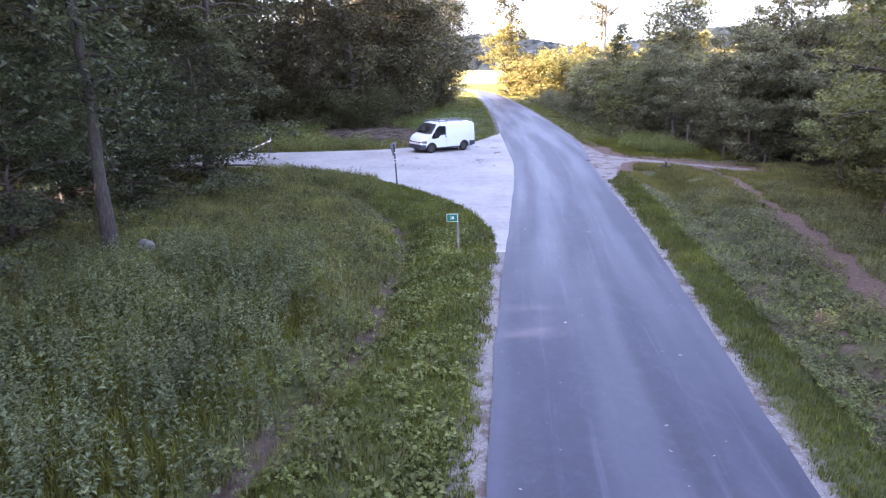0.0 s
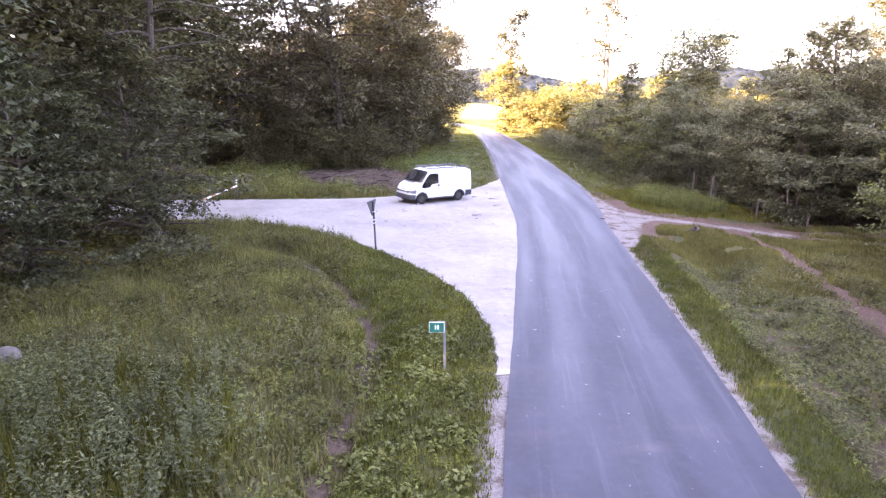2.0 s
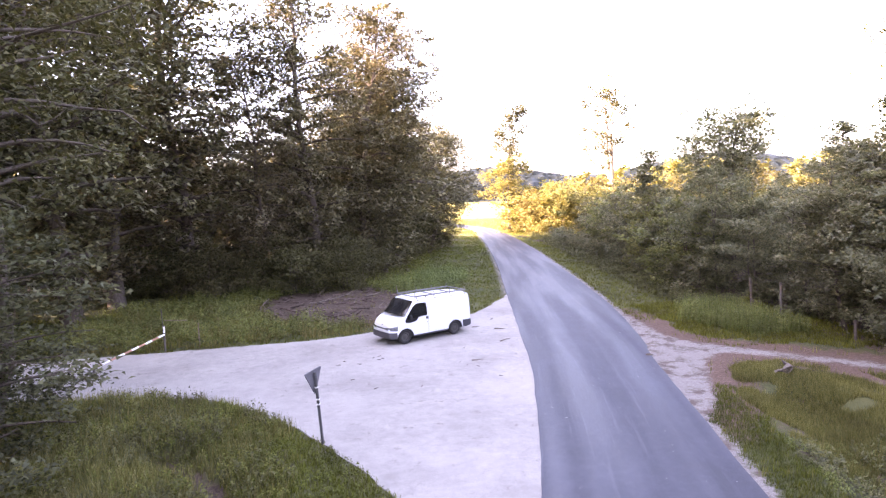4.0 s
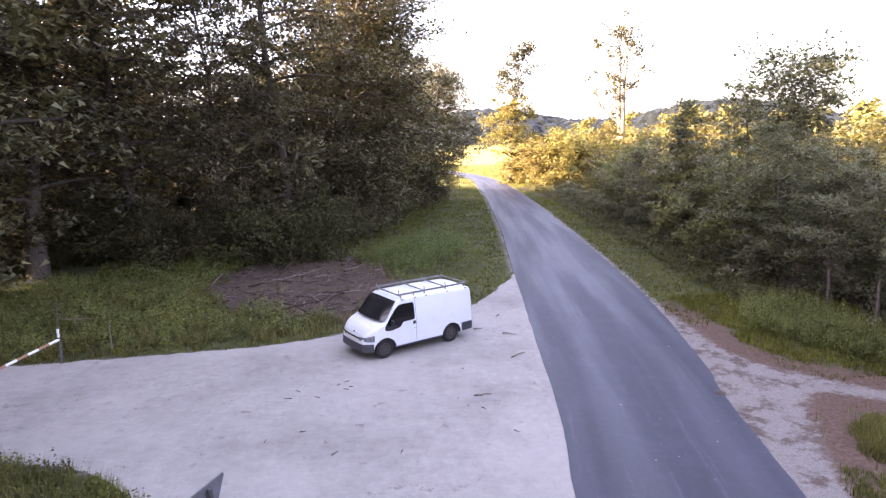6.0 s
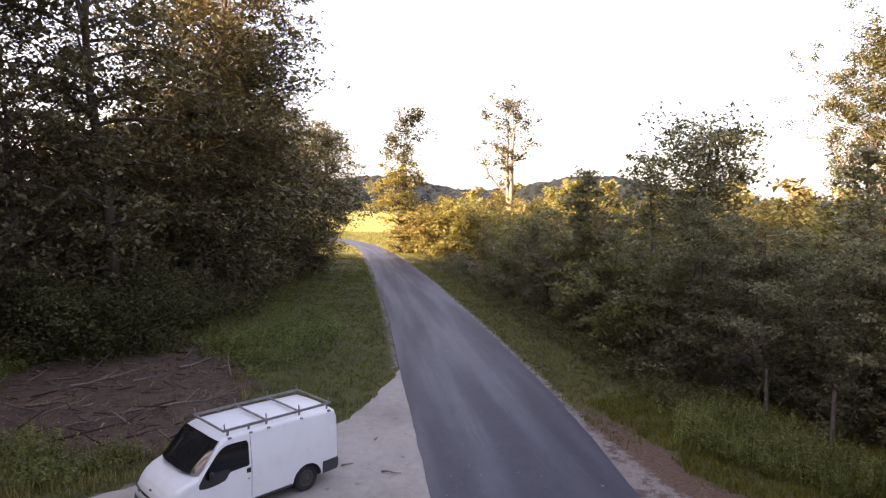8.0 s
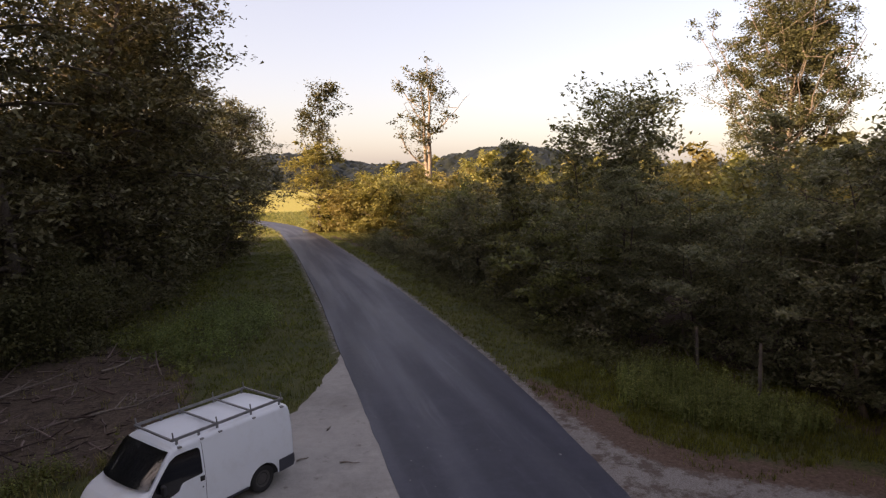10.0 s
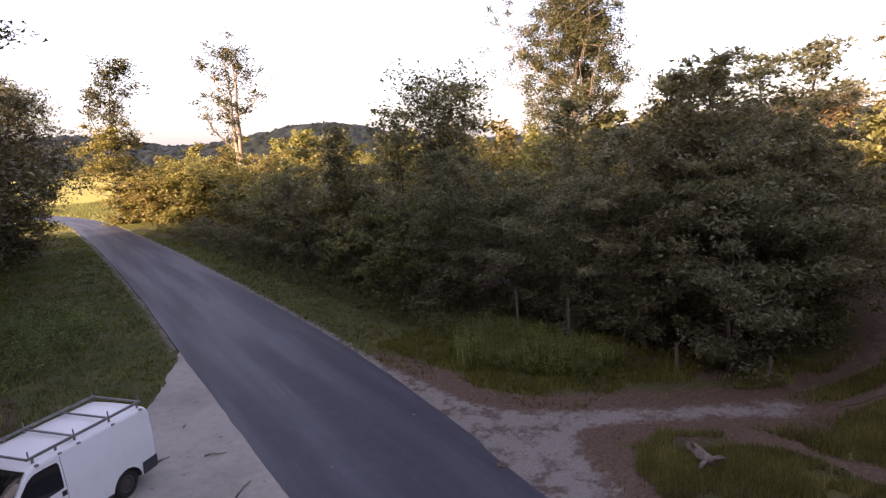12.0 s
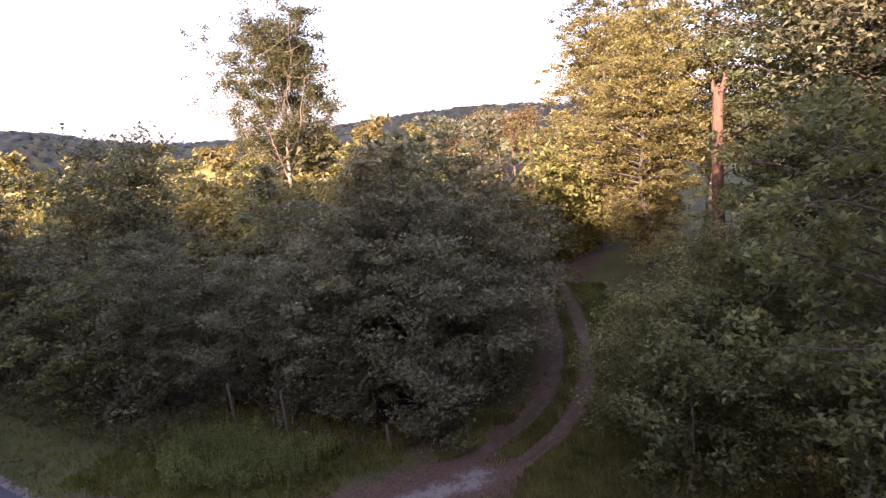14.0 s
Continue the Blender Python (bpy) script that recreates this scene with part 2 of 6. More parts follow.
M_BRIGHT = leaf_material("young_nettle_leaves", (0.092, 0.118, 0.038), (0.134, 0.170, 0.055), (0.180, 0.225, 0.080), 0.35)
M_STRAW = leaf_material("dry_grass", (0.085, 0.096, 0.028), (0.146, 0.150, 0.050), (0.235, 0.222, 0.095), 0.3)
M_WOODS = leaf_material("distant_woods", (0.016, 0.020, 0.016), (0.027, 0.031, 0.023), (0.041, 0.042, 0.032), 0.1)
M_TWIG = plain("dead_branch_wood", (0.155, 0.125, 0.105), 0.9, vary=0.4, scale=9.0)
M_BRUSH = leaf_material("broken_twigs", (0.040, 0.030, 0.025), (0.100, 0.074, 0.060), (0.21, 0.17, 0.145), 0.05, 0.9)
M_POST = plain("weathered_fence_wood", (0.11, 0.09, 0.08), 0.9, vary=0.35, scale=8.0)
M_STONE = plain("grey_lichen_stone", (0.13, 0.115, 0.105), 0.9, vary=0.35, scale=7.0)
M_PAINT = van_paint()
M_PLASTIC = plain("grey_bumper_plastic", (0.042, 0.044, 0.056), 0.6, vary=0.15)
M_BLACK = plain("black_rubber", (0.018, 0.018, 0.019), 0.75, vary=0.2)
M_TYRE = plain("dusty_tyre_rubber", (0.017, 0.0165, 0.017), 0.85, vary=0.3)
M_STEEL = plain("dull_wheel_steel", (0.065, 0.06, 0.058), 0.6, 0.3, vary=0.25)
M_RACK = plain("galvanised_rack_steel", (0.20, 0.20, 0.20), 0.55, 0.4, vary=0.3)
M_SIGNBACK = plain("grey_sign_metal", (0.17, 0.17, 0.19), 0.5, 0.5, vary=0.15)
M_POLE = plain("dark_sign_pole", (0.07, 0.07, 0.075), 0.6, 0.3, vary=0.25)
M_GREEN = plain("green_plate", (0.008, 0.16, 0.11), 0.4, vary=0.06)
M_WHITE = plain("white_paint", (0.78, 0.78, 0.76), 0.5, vary=0.06)
M_RED = plain("faded_barrier_paint", (0.33, 0.17, 0.11), 0.6, vary=0.2)
M_LAMP = plain("headlight_lens", (0.26, 0.28, 0.31), 0.10, 0.7, vary=0.6, scale=14.0)


def dark_glass():
    m = Mat("dark_van_glass")
    m.b.inputs["Coat Weight"].default_value = 0.5
    return m.done(m.ramp(m.noise(1.5), (0.3, (0.006, 0.007, 0.008)), (0.7, (0.016, 0.017, 0.019))), 0.06, 0.0, 0.6)


M_GLASS = dark_glass()

# ---------------------------------------------------------------- mesh helpers


def mesh_from(name, verts, faces, material, smooth=False):
    """A mesh from arrays: verts (n, 3) and faces, an (m, 3) or (m, 4) array or a list of index lists."""
    me = bpy.data.meshes.new(name)
    verts = np.asarray(verts, np.float32)
    if isinstance(faces, np.ndarray):
        me.vertices.add(len(verts))
        me.vertices.foreach_set("co", verts.ravel())
        n, k = faces.shape
        me.loops.add(n * k)
        me.loops.foreach_set("vertex_index", faces.astype(np.int32).ravel())
        me.polygons.add(n)
        me.polygons.foreach_set("loop_start", np.arange(0, n * k, k, dtype=np.int32))
        me.update(calc_edges=True)
    else:
        me.from_pydata(verts.tolist(), [], [list(f) for f in faces])
    me.materials.append(material)
    if smooth:
        me.polygons.foreach_set("use_smooth", np.ones(len(me.polygons), bool))
    me.update()
    return me


def part(name, bm, material, parent=None, label="", smooth=False):
    """One bmesh (or ready mesh) as one mesh object under a thing."""
    if isinstance(bm, bpy.types.Mesh):
        me = bm
    else:
        bmesh.ops.recalc_face_normals(bm, faces=bm.faces)
        me = bpy.data.meshes.new(name)
        bm.to_mesh(me)
        bm.free()
        me.materials.append(material)
        if smooth:
            me.polygons.foreach_set("use_smooth", np.ones(len(me.polygons), bool))
    ob = new(name, me)
    ob.parent = parent
    if label:
        tagged(ob, label)
    return ob


def thing(name, m, label, category, group="", kind=""):
    ob = new(name)
    ob.matrix_world = m
    return tagged(ob, label, category, group, kind)


def box(bm, x0, x1, y0, y1, z0, z1, bevel=0.0):
    vs = bmesh.ops.create_cube(bm, size=1.0)["verts"]
    bmesh.ops.scale(bm, vec=(x1 - x0, y1 - y0, z1 - z0), verts=vs)
    bmesh.ops.translate(bm, vec=((x0 + x1) / 2, (y0 + y1) / 2, (z0 + z1) / 2), verts=vs)
    if bevel:
        edges = list({e for v in vs for e in v.link_edges})
        bmesh.ops.bevel(bm, geom=edges, offset=bevel, segments=2, affect="EDGES", profile=0.6)
    return bm


def rod(bm, a, b, r0, r1=None, sides=8):
    a, b = Vector(a), Vector(b)
    m = Matrix.Translation((a + b) / 2) @ (b - a).to_track_quat("Z", "Y").to_matrix().to_4x4()
    bmesh.ops.create_cone(bm, cap_ends=True, segments=sides, radius1=r0, radius2=r0 if r1 is None else r1, depth=(b - a).length, matrix=m)
    return bm


def tube(points, radii, sides=6):
    """Vertices and quads of a tapered tube along points."""
    points, n = np.asarray(points, float), len(points)
    d = np.gradient(points, axis=0)
    d /= np.linalg.norm(d, axis=1)[:, None] + 1e-9
    ref = np.where(np.abs(d[:, 2:3]) > 0.9, [[1.0, 0, 0]], [[0, 0, 1.0]])
    u = np.cross(d, ref)
    u /= np.linalg.norm(u, axis=1)[:, None] + 1e-9
    v = np.cross(d, u)
    a = np.linspace(0, 2 * np.pi, sides, endpoint=False)
    ring = np.cos(a)[None, :, None] * u[:, None] + np.sin(a)[None, :, None] * v[:, None]
    verts = (points[:, None] + ring * np.asarray(radii)[:, None, None]).reshape(-1, 3)
    i, j = np.meshgrid(np.arange(n - 1), np.arange(sides), indexing="ij")
    k = (j + 1) % sides
    faces = np.stack([i * sides + j, i * sides + k, (i + 1) * sides + k, (i + 1) * sides + j], -1).reshape(-1, 4)
    return verts, faces


def gather(pieces):
    """Joins (verts, faces) pairs."""
    vs, fs, n = [], [], 0
    for v, f in pieces:
        vs.append(v)
        fs.append(f + n)
        n += len(v)
    return np.concatenate(vs), np.concatenate(fs)


def leaves(rng, centres, size, slim=0.55, droop=0.35, flat=0.6, simple=False):
    """One folded diamond leaf (two triangles sharing a rib) at each centre."""
    n = len(centres)
    az = rng.uniform(0, 2 * np.pi, n)
    tip = np.stack([np.cos(az), np.sin(az), rng.normal(-droop, 0.45, n)], -1)
    tip /= np.linalg.norm(tip, axis=1)[:, None]
    up = np.stack([rng.normal(0, flat, n), rng.normal(0, flat, n), np.ones(n)], -1)
    side = np.cross(tip, up)
    side /= np.linalg.norm(side, axis=1)[:, None] + 1e-9
    over = np.cross(side, tip)
    s = (size * rng.uniform(0.6, 1.35, n))[:, None]
    if simple:
        # far foliage: one pointed triangle a leaf
        base = centres - tip * s * 0.45
        wide = side * s * slim * 0.6
        verts = np.stack([base - wide, base + wide, centres + tip * s * 0.6], 1).reshape(-1, 3)
        return verts, np.arange(3 * n).reshape(n, 3)
    a = centres - tip * s * 0.5
    c = centres + tip * s * 0.5
    b = centres + side * s * slim * 0.5 + over * s * 0.10
    d = centres - side * s * slim * 0.5 + over * s * 0.10
    verts = np.stack([a, b, c, d], 1).reshape(-1, 3)
    faces = np.arange(4 * n).reshape(n, 4)
    return verts, faces


def smooth_line(points, step=0.5):
    """Catmull-Rom through the points, resampled at about the given step."""
    p = np.asarray(points, float)
    p = np.vstack([2 * p[0] - p[1], p, 2 * p[-1] - p[-2]])
    out = []
    for i in range(1, len(p) - 2):
        n = max(2, int(np.linalg.norm(p[i + 1] - p[i]) / step))
        t = np.linspace(0, 1, n, endpoint=False)[:, None]
        a, b, c, d = p[i - 1], p[i], p[i + 1], p[i + 2]
        out.append(0.5 * (2 * b + (c - a) * t + (2 * a - 5 * b + 4 * c - d) * t**2 + (3 * b - a - 3 * c + d) * t**3))
    return np.vstack([*out, p[-2:-1]])


def distance_to(line, x, y):
    """Distance of points (x, y) to a polyline."""
    best = np.full(np.shape(x), 1e9)
    for a, b in zip(line[:-1], line[1:]):
        d = b - a
        t = np.clip(((x - a[0]) * d[0] + (y - a[1]) * d[1]) / (d @ d + 1e-9), 0, 1)
        best = np.minimum(best, np.hypot(x - a[0] - t * d[0], y - a[1] - t * d[1]))
    return best


def inside(poly, x, y):
    """Whether points lie in a polygon."""
    x, y = np.asarray(x, float), np.asarray(y, float)
    hit = np.zeros(x.shape, bool)
    for (ax, ay), (bx, by) in zip(poly, np.roll(poly, -1, axis=0)):
        cross = (ay > y) != (by > y)
        hit ^= cross & (x < (bx - ax) * (y - ay) / (by - ay + 1e-12) + ax)
    return hit


def wobble(x, y, scale, seed=0.0):
    """Smooth noise of -1..1 for arrays, from summed sines."""
    x, y = np.asarray(x) / scale + seed, np.asarray(y) / scale - seed
    return (np.sin(x * 1.7 + 1.3 * np.sin(y * 1.1 + seed)) + np.sin(y * 1.9 + 1.7 * np.sin(x * 0.8)) + np.sin((x + y) * 2.7 + np.sin(x * 3.1)) * 0.6) / 2.6

# ---------------------------------------------------------------- plan of the ground
ROAD_LEFT = smooth_line([(-12, -22), (-9.9, -8), (-8.05, 3.4), (-5.95, 13.7), (-4.75, 19), (-2.05, 31.7), (-1.0, 39.3), (0.55, 51.5), (2.3, 65), (4.6, 86), (6.2, 104), (6.8, 116), (5.6, 130), (0, 147), (-14, 166), (-40, 186)], 0.4)
ROAD_RIGHT = smooth_line([(-7.4, -22), (-5.3, -8), (-3.3, 2.6), (-1.7, 9.7), (-0.1, 17), (3.15, 33.3), (4.0, 36.6), (5.65, 45.6), (7.3, 60), (9.2, 80), (10.9, 104), (11.5, 118), (10.0, 134), (4, 152), (-11, 172), (-38, 193)], 0.4)
APRON_SOUTH = [(-46, 24.6), (-30, 30.7), (-21, 32.4), (-17, 32.4), (-13.7, 31.8), (-12.0, 30.6), (-10.4, 29.1), (-8.9, 27.2), (-7.6, 25.0), (-6.5, 22.9), (-5.8, 20.3), (-5.6, 18.0), (-5.85, 15.2)]
APRON_NORTH = [(0.75, 52.0), (0.1, 49.6), (-0.6, 48.2), (-2.5, 44.7), (-5.0, 42.6), (-8.2, 40.9), (-11.2, 39.8), (-14.5, 39.3), (-18, 38.8), (-23, 38.2), (-32, 37.0), (-46, 31.0)]
LEFT_DITCH = smooth_line([(-13.5, 27.6), (-12.0, 26.2), (-10.2, 23.2), (-9.1, 19.6), (-9.0, 16.4), (-9.4, 13.5), (-9.9, 10.2), (-10.8, 7.1), (-12.6, 2.5), (-14.5, -4), (-17, -14)], 0.6)
RIGHT_DITCH = smooth_line([(5.6, 28.3), (4.4, 24), (3.2, 18.5), (1.8, 13), (0.4, 8), (-0.9, 2.5), (-2.4, -5), (-4.3, -15)], 0.6)
TRACK_EAST = smooth_line([(9.0, 32.6), (11.6, 30.9), (14.4, 29.9), (17.2, 29.5), (20.5, 29.8), (24.0, 30.6), (29.5, 32.4), (36.0, 35.0), (41.0, 37.6)], 0.4)
GRAVEL_MOUTH = smooth_line([(1.6, 27.0), (2.9, 32.0), (4.2, 37.0), (5.4, 42.6), (5.5, 40.4), (5.4, 38.3), (5.8, 36.8), (6.7, 35.6), (8.4, 34.0), (10.5, 32.2), (12.4, 30.7), (11.4, 30.2), (9.5, 31.9), (7.6, 33.4), (6.3, 34.1), (5.4, 33.4), (4.6, 32.0), (3.8, 30.2), (2.9, 28.3), (1.6, 27.0)], 0.35)[:-1]
TRACK_SOUTH = smooth_line([(8.8, 32.4), (9.3, 29.5), (8.9, 26.5), (8.0, 23.3), (6.6, 18.5), (4.8, 13.2), (3.1, 7.5), (1.2, 0), (-0.6, -9)], 0.4)
DEBRIS = np.array([(-15.6, 48.5), (-13.9, 45.2), (-11.4, 43.7), (-8.6, 43.0), (-6.6, 45.0), (-6.0, 49.0), (-7.2, 53.5), (-9.8, 56.6), (-12.6, 56.0), (-14.8, 52.6)])
road_poly = np.vstack([ROAD_LEFT, ROAD_RIGHT[::-1]])
rng = np.random.default_rng(7)


def apron_outline():
    south, north = smooth_line(APRON_SOUTH, 0.35), smooth_line(APRON_NORTH, 0.35)
    for line in (south, north):
        line += rng.normal(0, 0.05, line.shape)
    under = ROAD_LEFT[(ROAD_LEFT[:, 1] > 15.2) & (ROAD_LEFT[:, 1] < 52.0)] + (0.35, 0)
    return np.vstack([south, under, north])


apron_poly = apron_outline()


def ground_height(x, y):
    x, y = np.asarray(x, float), np.asarray(y, float)
    near = np.exp(-((np.maximum(0, np.hypot(x + 2, y - 30) - 60)) / 60.0) ** 2)
    z = 0.10 * wobble(x, y, 3.1, 0.4) * near + 0.04 * wobble(x, y, 0.9, 2.0) * near
    z = z - 0.50 * np.exp(-((distance_to(LEFT_DITCH, x, y) / 0.75) ** 2))
    z = z - 0.45 * np.exp(-((distance_to(RIGHT_DITCH, x, y) / 1.1) ** 2))
    hard = np.minimum(distance_to(ROAD_LEFT[::6], x, y), distance_to(ROAD_RIGHT[::6], x, y))
    hard = np.where(inside(road_poly, x, y), 0.0, hard)
    hard = np.where(inside(GRAVEL_MOUTH, x, y), 0.0, hard)
    hard = np.where(inside(apron_poly, x, y), 0.0, np.minimum(hard, distance_to(apron_poly[::4], x, y)))
    tracks = np.minimum(distance_to(TRACK_EAST[::4], x, y) - 1.3, distance_to(TRACK_SOUTH[::4], x, y) - 1.0)
    hard = np.minimum(hard, np.maximum(tracks, 0.0))
    soft = np.clip((hard - 0.25) / 1.0, 0, 1)
    z = -0.02 + (z + 0.02) * soft
    # the land falls gently beyond the bend and rises again at the far woods
    far = np.clip((y - 125) / 200, 0, 1)
    return z - 2.0 * far * far * (1 - np.clip((y - 330) / 400, 0, 1))


def height_at(x, y):
    return float(ground_height(np.array([x]), np.array([y]))[0])


def build_ground():
    def axis(lo, hi, fine, far):
        mid = np.arange(lo, hi + 1e-6, fine)
        grow = np.cumsum(fine * 1.28 ** np.arange(1, 40))
        grow = grow[grow < far]
        return np.concatenate([lo - np.append(grow, far)[::-1], mid, hi + np.append(grow, far)])

    xs, ys = axis(-24, 20, 0.36, 1800), axis(-10, 62, 0.4, 1800)
    gx, gy = np.meshgrid(xs, ys, indexing="ij")
    z = ground_height(gx.ravel(), gy.ravel())
    verts = np.stack([gx.ravel(), gy.ravel(), z], -1)
    i, j = np.meshgrid(np.arange(len(xs) - 1), np.arange(len(ys) - 1), indexing="ij")
    w = len(ys)
    faces = np.stack([i * w + j, (i + 1) * w + j, (i + 1) * w + j + 1, i * w + j + 1], -1).reshape(-1, 4)
    me = mesh_from("ground", verts, faces, M_SOIL, True)
    x, y = verts[:, 0], verts[:, 1]
    bare = np.where(inside(DEBRIS, x + 0.8 * wobble(x, y, 0.6, 3.0), y + 0.8 * wobble(x, y, 0.7, 5.0)), 1.0, np.clip(1 - distance_to(np.vstack([DEBRIS, DEBRIS[:1]]), x, y) / 1.0, 0, 1))
    trod = np.zeros(len(x))
    for line, wide in ((TRACK_EAST, 1.5), (GRAVEL_MOUTH, 1.9), (TRACK_SOUTH, 1.0)):
        off = distance_to(line[::3], x, y)
        if line is TRACK_EAST:
            north = y > np.interp(x, line[:, 0], line[:, 1])
            off = np.where(north, 0.62 * off, np.where(x > 13, 1.7 * np.abs(off - 0.75) + 0.25, off))
        worn = np.clip(1.1 - off / wide, 0, 1)
        bare, trod = np.maximum(bare, worn), np.maximum(trod, np.clip(worn * 2, 0, 1))
    bank = np.clip(1.1 - np.abs(distance_to(RIGHT_DITCH, x, y) - 0.2) / 1.0, 0, 0.38)
    bare, trod = np.maximum(bare, bank), np.maximum(trod, bank)
    bare = np.maximum(bare, np.clip(1.0 - distance_to(LEFT_DITCH, x, y) / 0.6, 0, 0.7))
    woods = (x < -19) & (y > -40) & (y < 30) | (y > 56) & (y < 112) & (x < -11 + (y - 56) * 0.3) | (x > 12) & (y > 33) & (y < 110)
    bare = np.where(woods, 0.9, bare)
    field = np.clip((y - 106) / 8, 0, 1) * np.clip((300 - np.abs(x)) / 60, 0.3, 1)
    shoulder = np.minimum(distance_to(ROAD_LEFT[::4], x, y) - np.where(y > 40, 0.1, 0.40), distance_to(ROAD_RIGHT[::4], x, y) - 0.26)
    shoulder = np.where((y < 125) & ~inside(apron_poly, x, y), shoulder, 9.0)
    mouth = distance_to(np.vstack([GRAVEL_MOUTH, GRAVEL_MOUTH[:1]])[::2], x, y)
    mouth = np.where(inside(GRAVEL_MOUTH, x, y), -mouth, mouth)
    rim = np.where(x < -4, distance_to(apron_poly[::3], x, y) - 0.05, 9.0)
    stony = np.maximum(np.clip(0.30 - np.minimum(shoulder * 0.6, rim * 0.6), 0, 0.6), np.clip(0.22 - mouth * 0.55, 0, 0.42))
    for name, values in (("stony", stony), ("trod", trod), ("bare", bare * 0.5), ("field", field)):
        me.attributes.new(name, "FLOAT", "POINT").data.foreach_set("value", values.astype(np.float32))
    tagged(new("ground", me), "uneven meadow ground with bare soil patches and ditches", "ground", kind="structure")


def slab(name, outline, top, thick, material, label, category):
    """A flat slab from an outline, with its own thickness."""
    bm = bmesh.new()
    face = bm.faces.new([bm.verts.new((x, y, top)) for x, y in outline])
    low = bmesh.ops.extrude_face_region(bm, geom=[face])
    bmesh.ops.translate(bm, vec=(0, 0, -thick), verts=[v for v in low["geom"] if isinstance(v, bmesh.types.BMVert)])
    bmesh.ops.triangulate(bm, faces=[f for f in bm.faces if len(f.verts) > 4])
    return tagged(part(name, bm, material), label, category, kind="structure")


def ribbon(name, left, right, top, thick, material, label, category, cols=9, rag=0.0):
    """A strip between two lines, slightly cambered, with side faces; carries the coordinate 'across' (metres across, metres along)."""
    n = max(len(left), len(right))
    t = np.linspace(0, 1, n)

    def even(line):
        s = np.concatenate([[0], np.cumsum(np.linalg.norm(np.diff(line, axis=0), axis=1))])
        return np.stack([np.interp(t * s[-1], s, line[:, k]) for k in (0, 1)], -1), s[-1]

    (a, total), (b, _) = even(left), even(right)
    if rag:
        d = (b - a) / np.linalg.norm(b - a, axis=1)[:, None]
        r = np.random.default_rng(len(name))
        a = a + d * np.convolve(r.normal(0, rag, n), np.ones(3) / 2, "same")[:, None]
        b = b + d * np.convolve(r.normal(0, rag, n), np.ones(3) / 2, "same")[:, None]
    u = np.linspace(0, 1, cols)
    p = a[:, None] * (1 - u[None, :, None]) + b[:, None] * u[None, :, None]
    z = top + 0.008 * (1 - (2 * u - 1) ** 2)[None, :] * np.ones((n, 1)) * (1 if cols > 5 else 0.2)
    grid = np.concatenate([p, z[..., None]], -1)
    low_a, low_b = grid[:, :1].copy(), grid[:, -1:].copy()
    low_a[..., 2] -= thick
    low_b[..., 2] -= thick
    grid = np.concatenate([low_a, grid, low_b], 1)
    c = cols + 2
    i, j = np.meshgrid(np.arange(n - 1), np.arange(c - 1), indexing="ij")
    faces = np.stack([i * c + j, i * c + j + 1, (i + 1) * c + j + 1, (i + 1) * c + j], -1).reshape(-1, 4)
    me = mesh_from(name, grid.reshape(-1, 3), faces, material, False)
    me.polygons.foreach_set("use_smooth", np.zeros(len(me.polygons), bool))
    width = np.linalg.norm(b - a, axis=1)
    across = np.concatenate([[0], u, [1]])[None, :] * width[:, None]
    along = np.repeat((t * total)[:, None], c, 1)
    data = np.stack([across, along, 0 * along], -1).astype(np.float32)
    me.attributes.new("across", "FLOAT_VECTOR", "POINT").data.foreach_set("vector", data.ravel())
    return tagged(new(name, me), label, category, kind="structure")


def shifted(line, by):
    d = np.gradient(line, axis=0)
    d /= np.linalg.norm(d, axis=1)[:, None]
    return line + np.stack([d[:, 1], -d[:, 0]], -1) * np.asarray(by).reshape(-1, 1)


def build_ways():
    ribbon("road", ROAD_LEFT, ROAD_RIGHT, 0.03, 0.12, M_ASPHALT, "worn grey asphalt country lane with pale wheel tracks", "road", 11, 0.015)
    slab("gravel_apron", apron_poly, 0.015, 0.1, M_APRON, "pale compacted limestone gravel side road apron", "gravel road")
    beyond = TRACK_EAST[TRACK_EAST[:, 0] > 12.6]
    for side, wide in ((-1.15, 0.7), (0.52, 0.34)):
        ribbon("track_rut", shifted(beyond, side), shifted(beyond, side + wide), 0.004, 0.1, M_MUD, "bare wheel rut of the forest track", "track", 4, 0.13)


# ---------------------------------------------------------------- trees


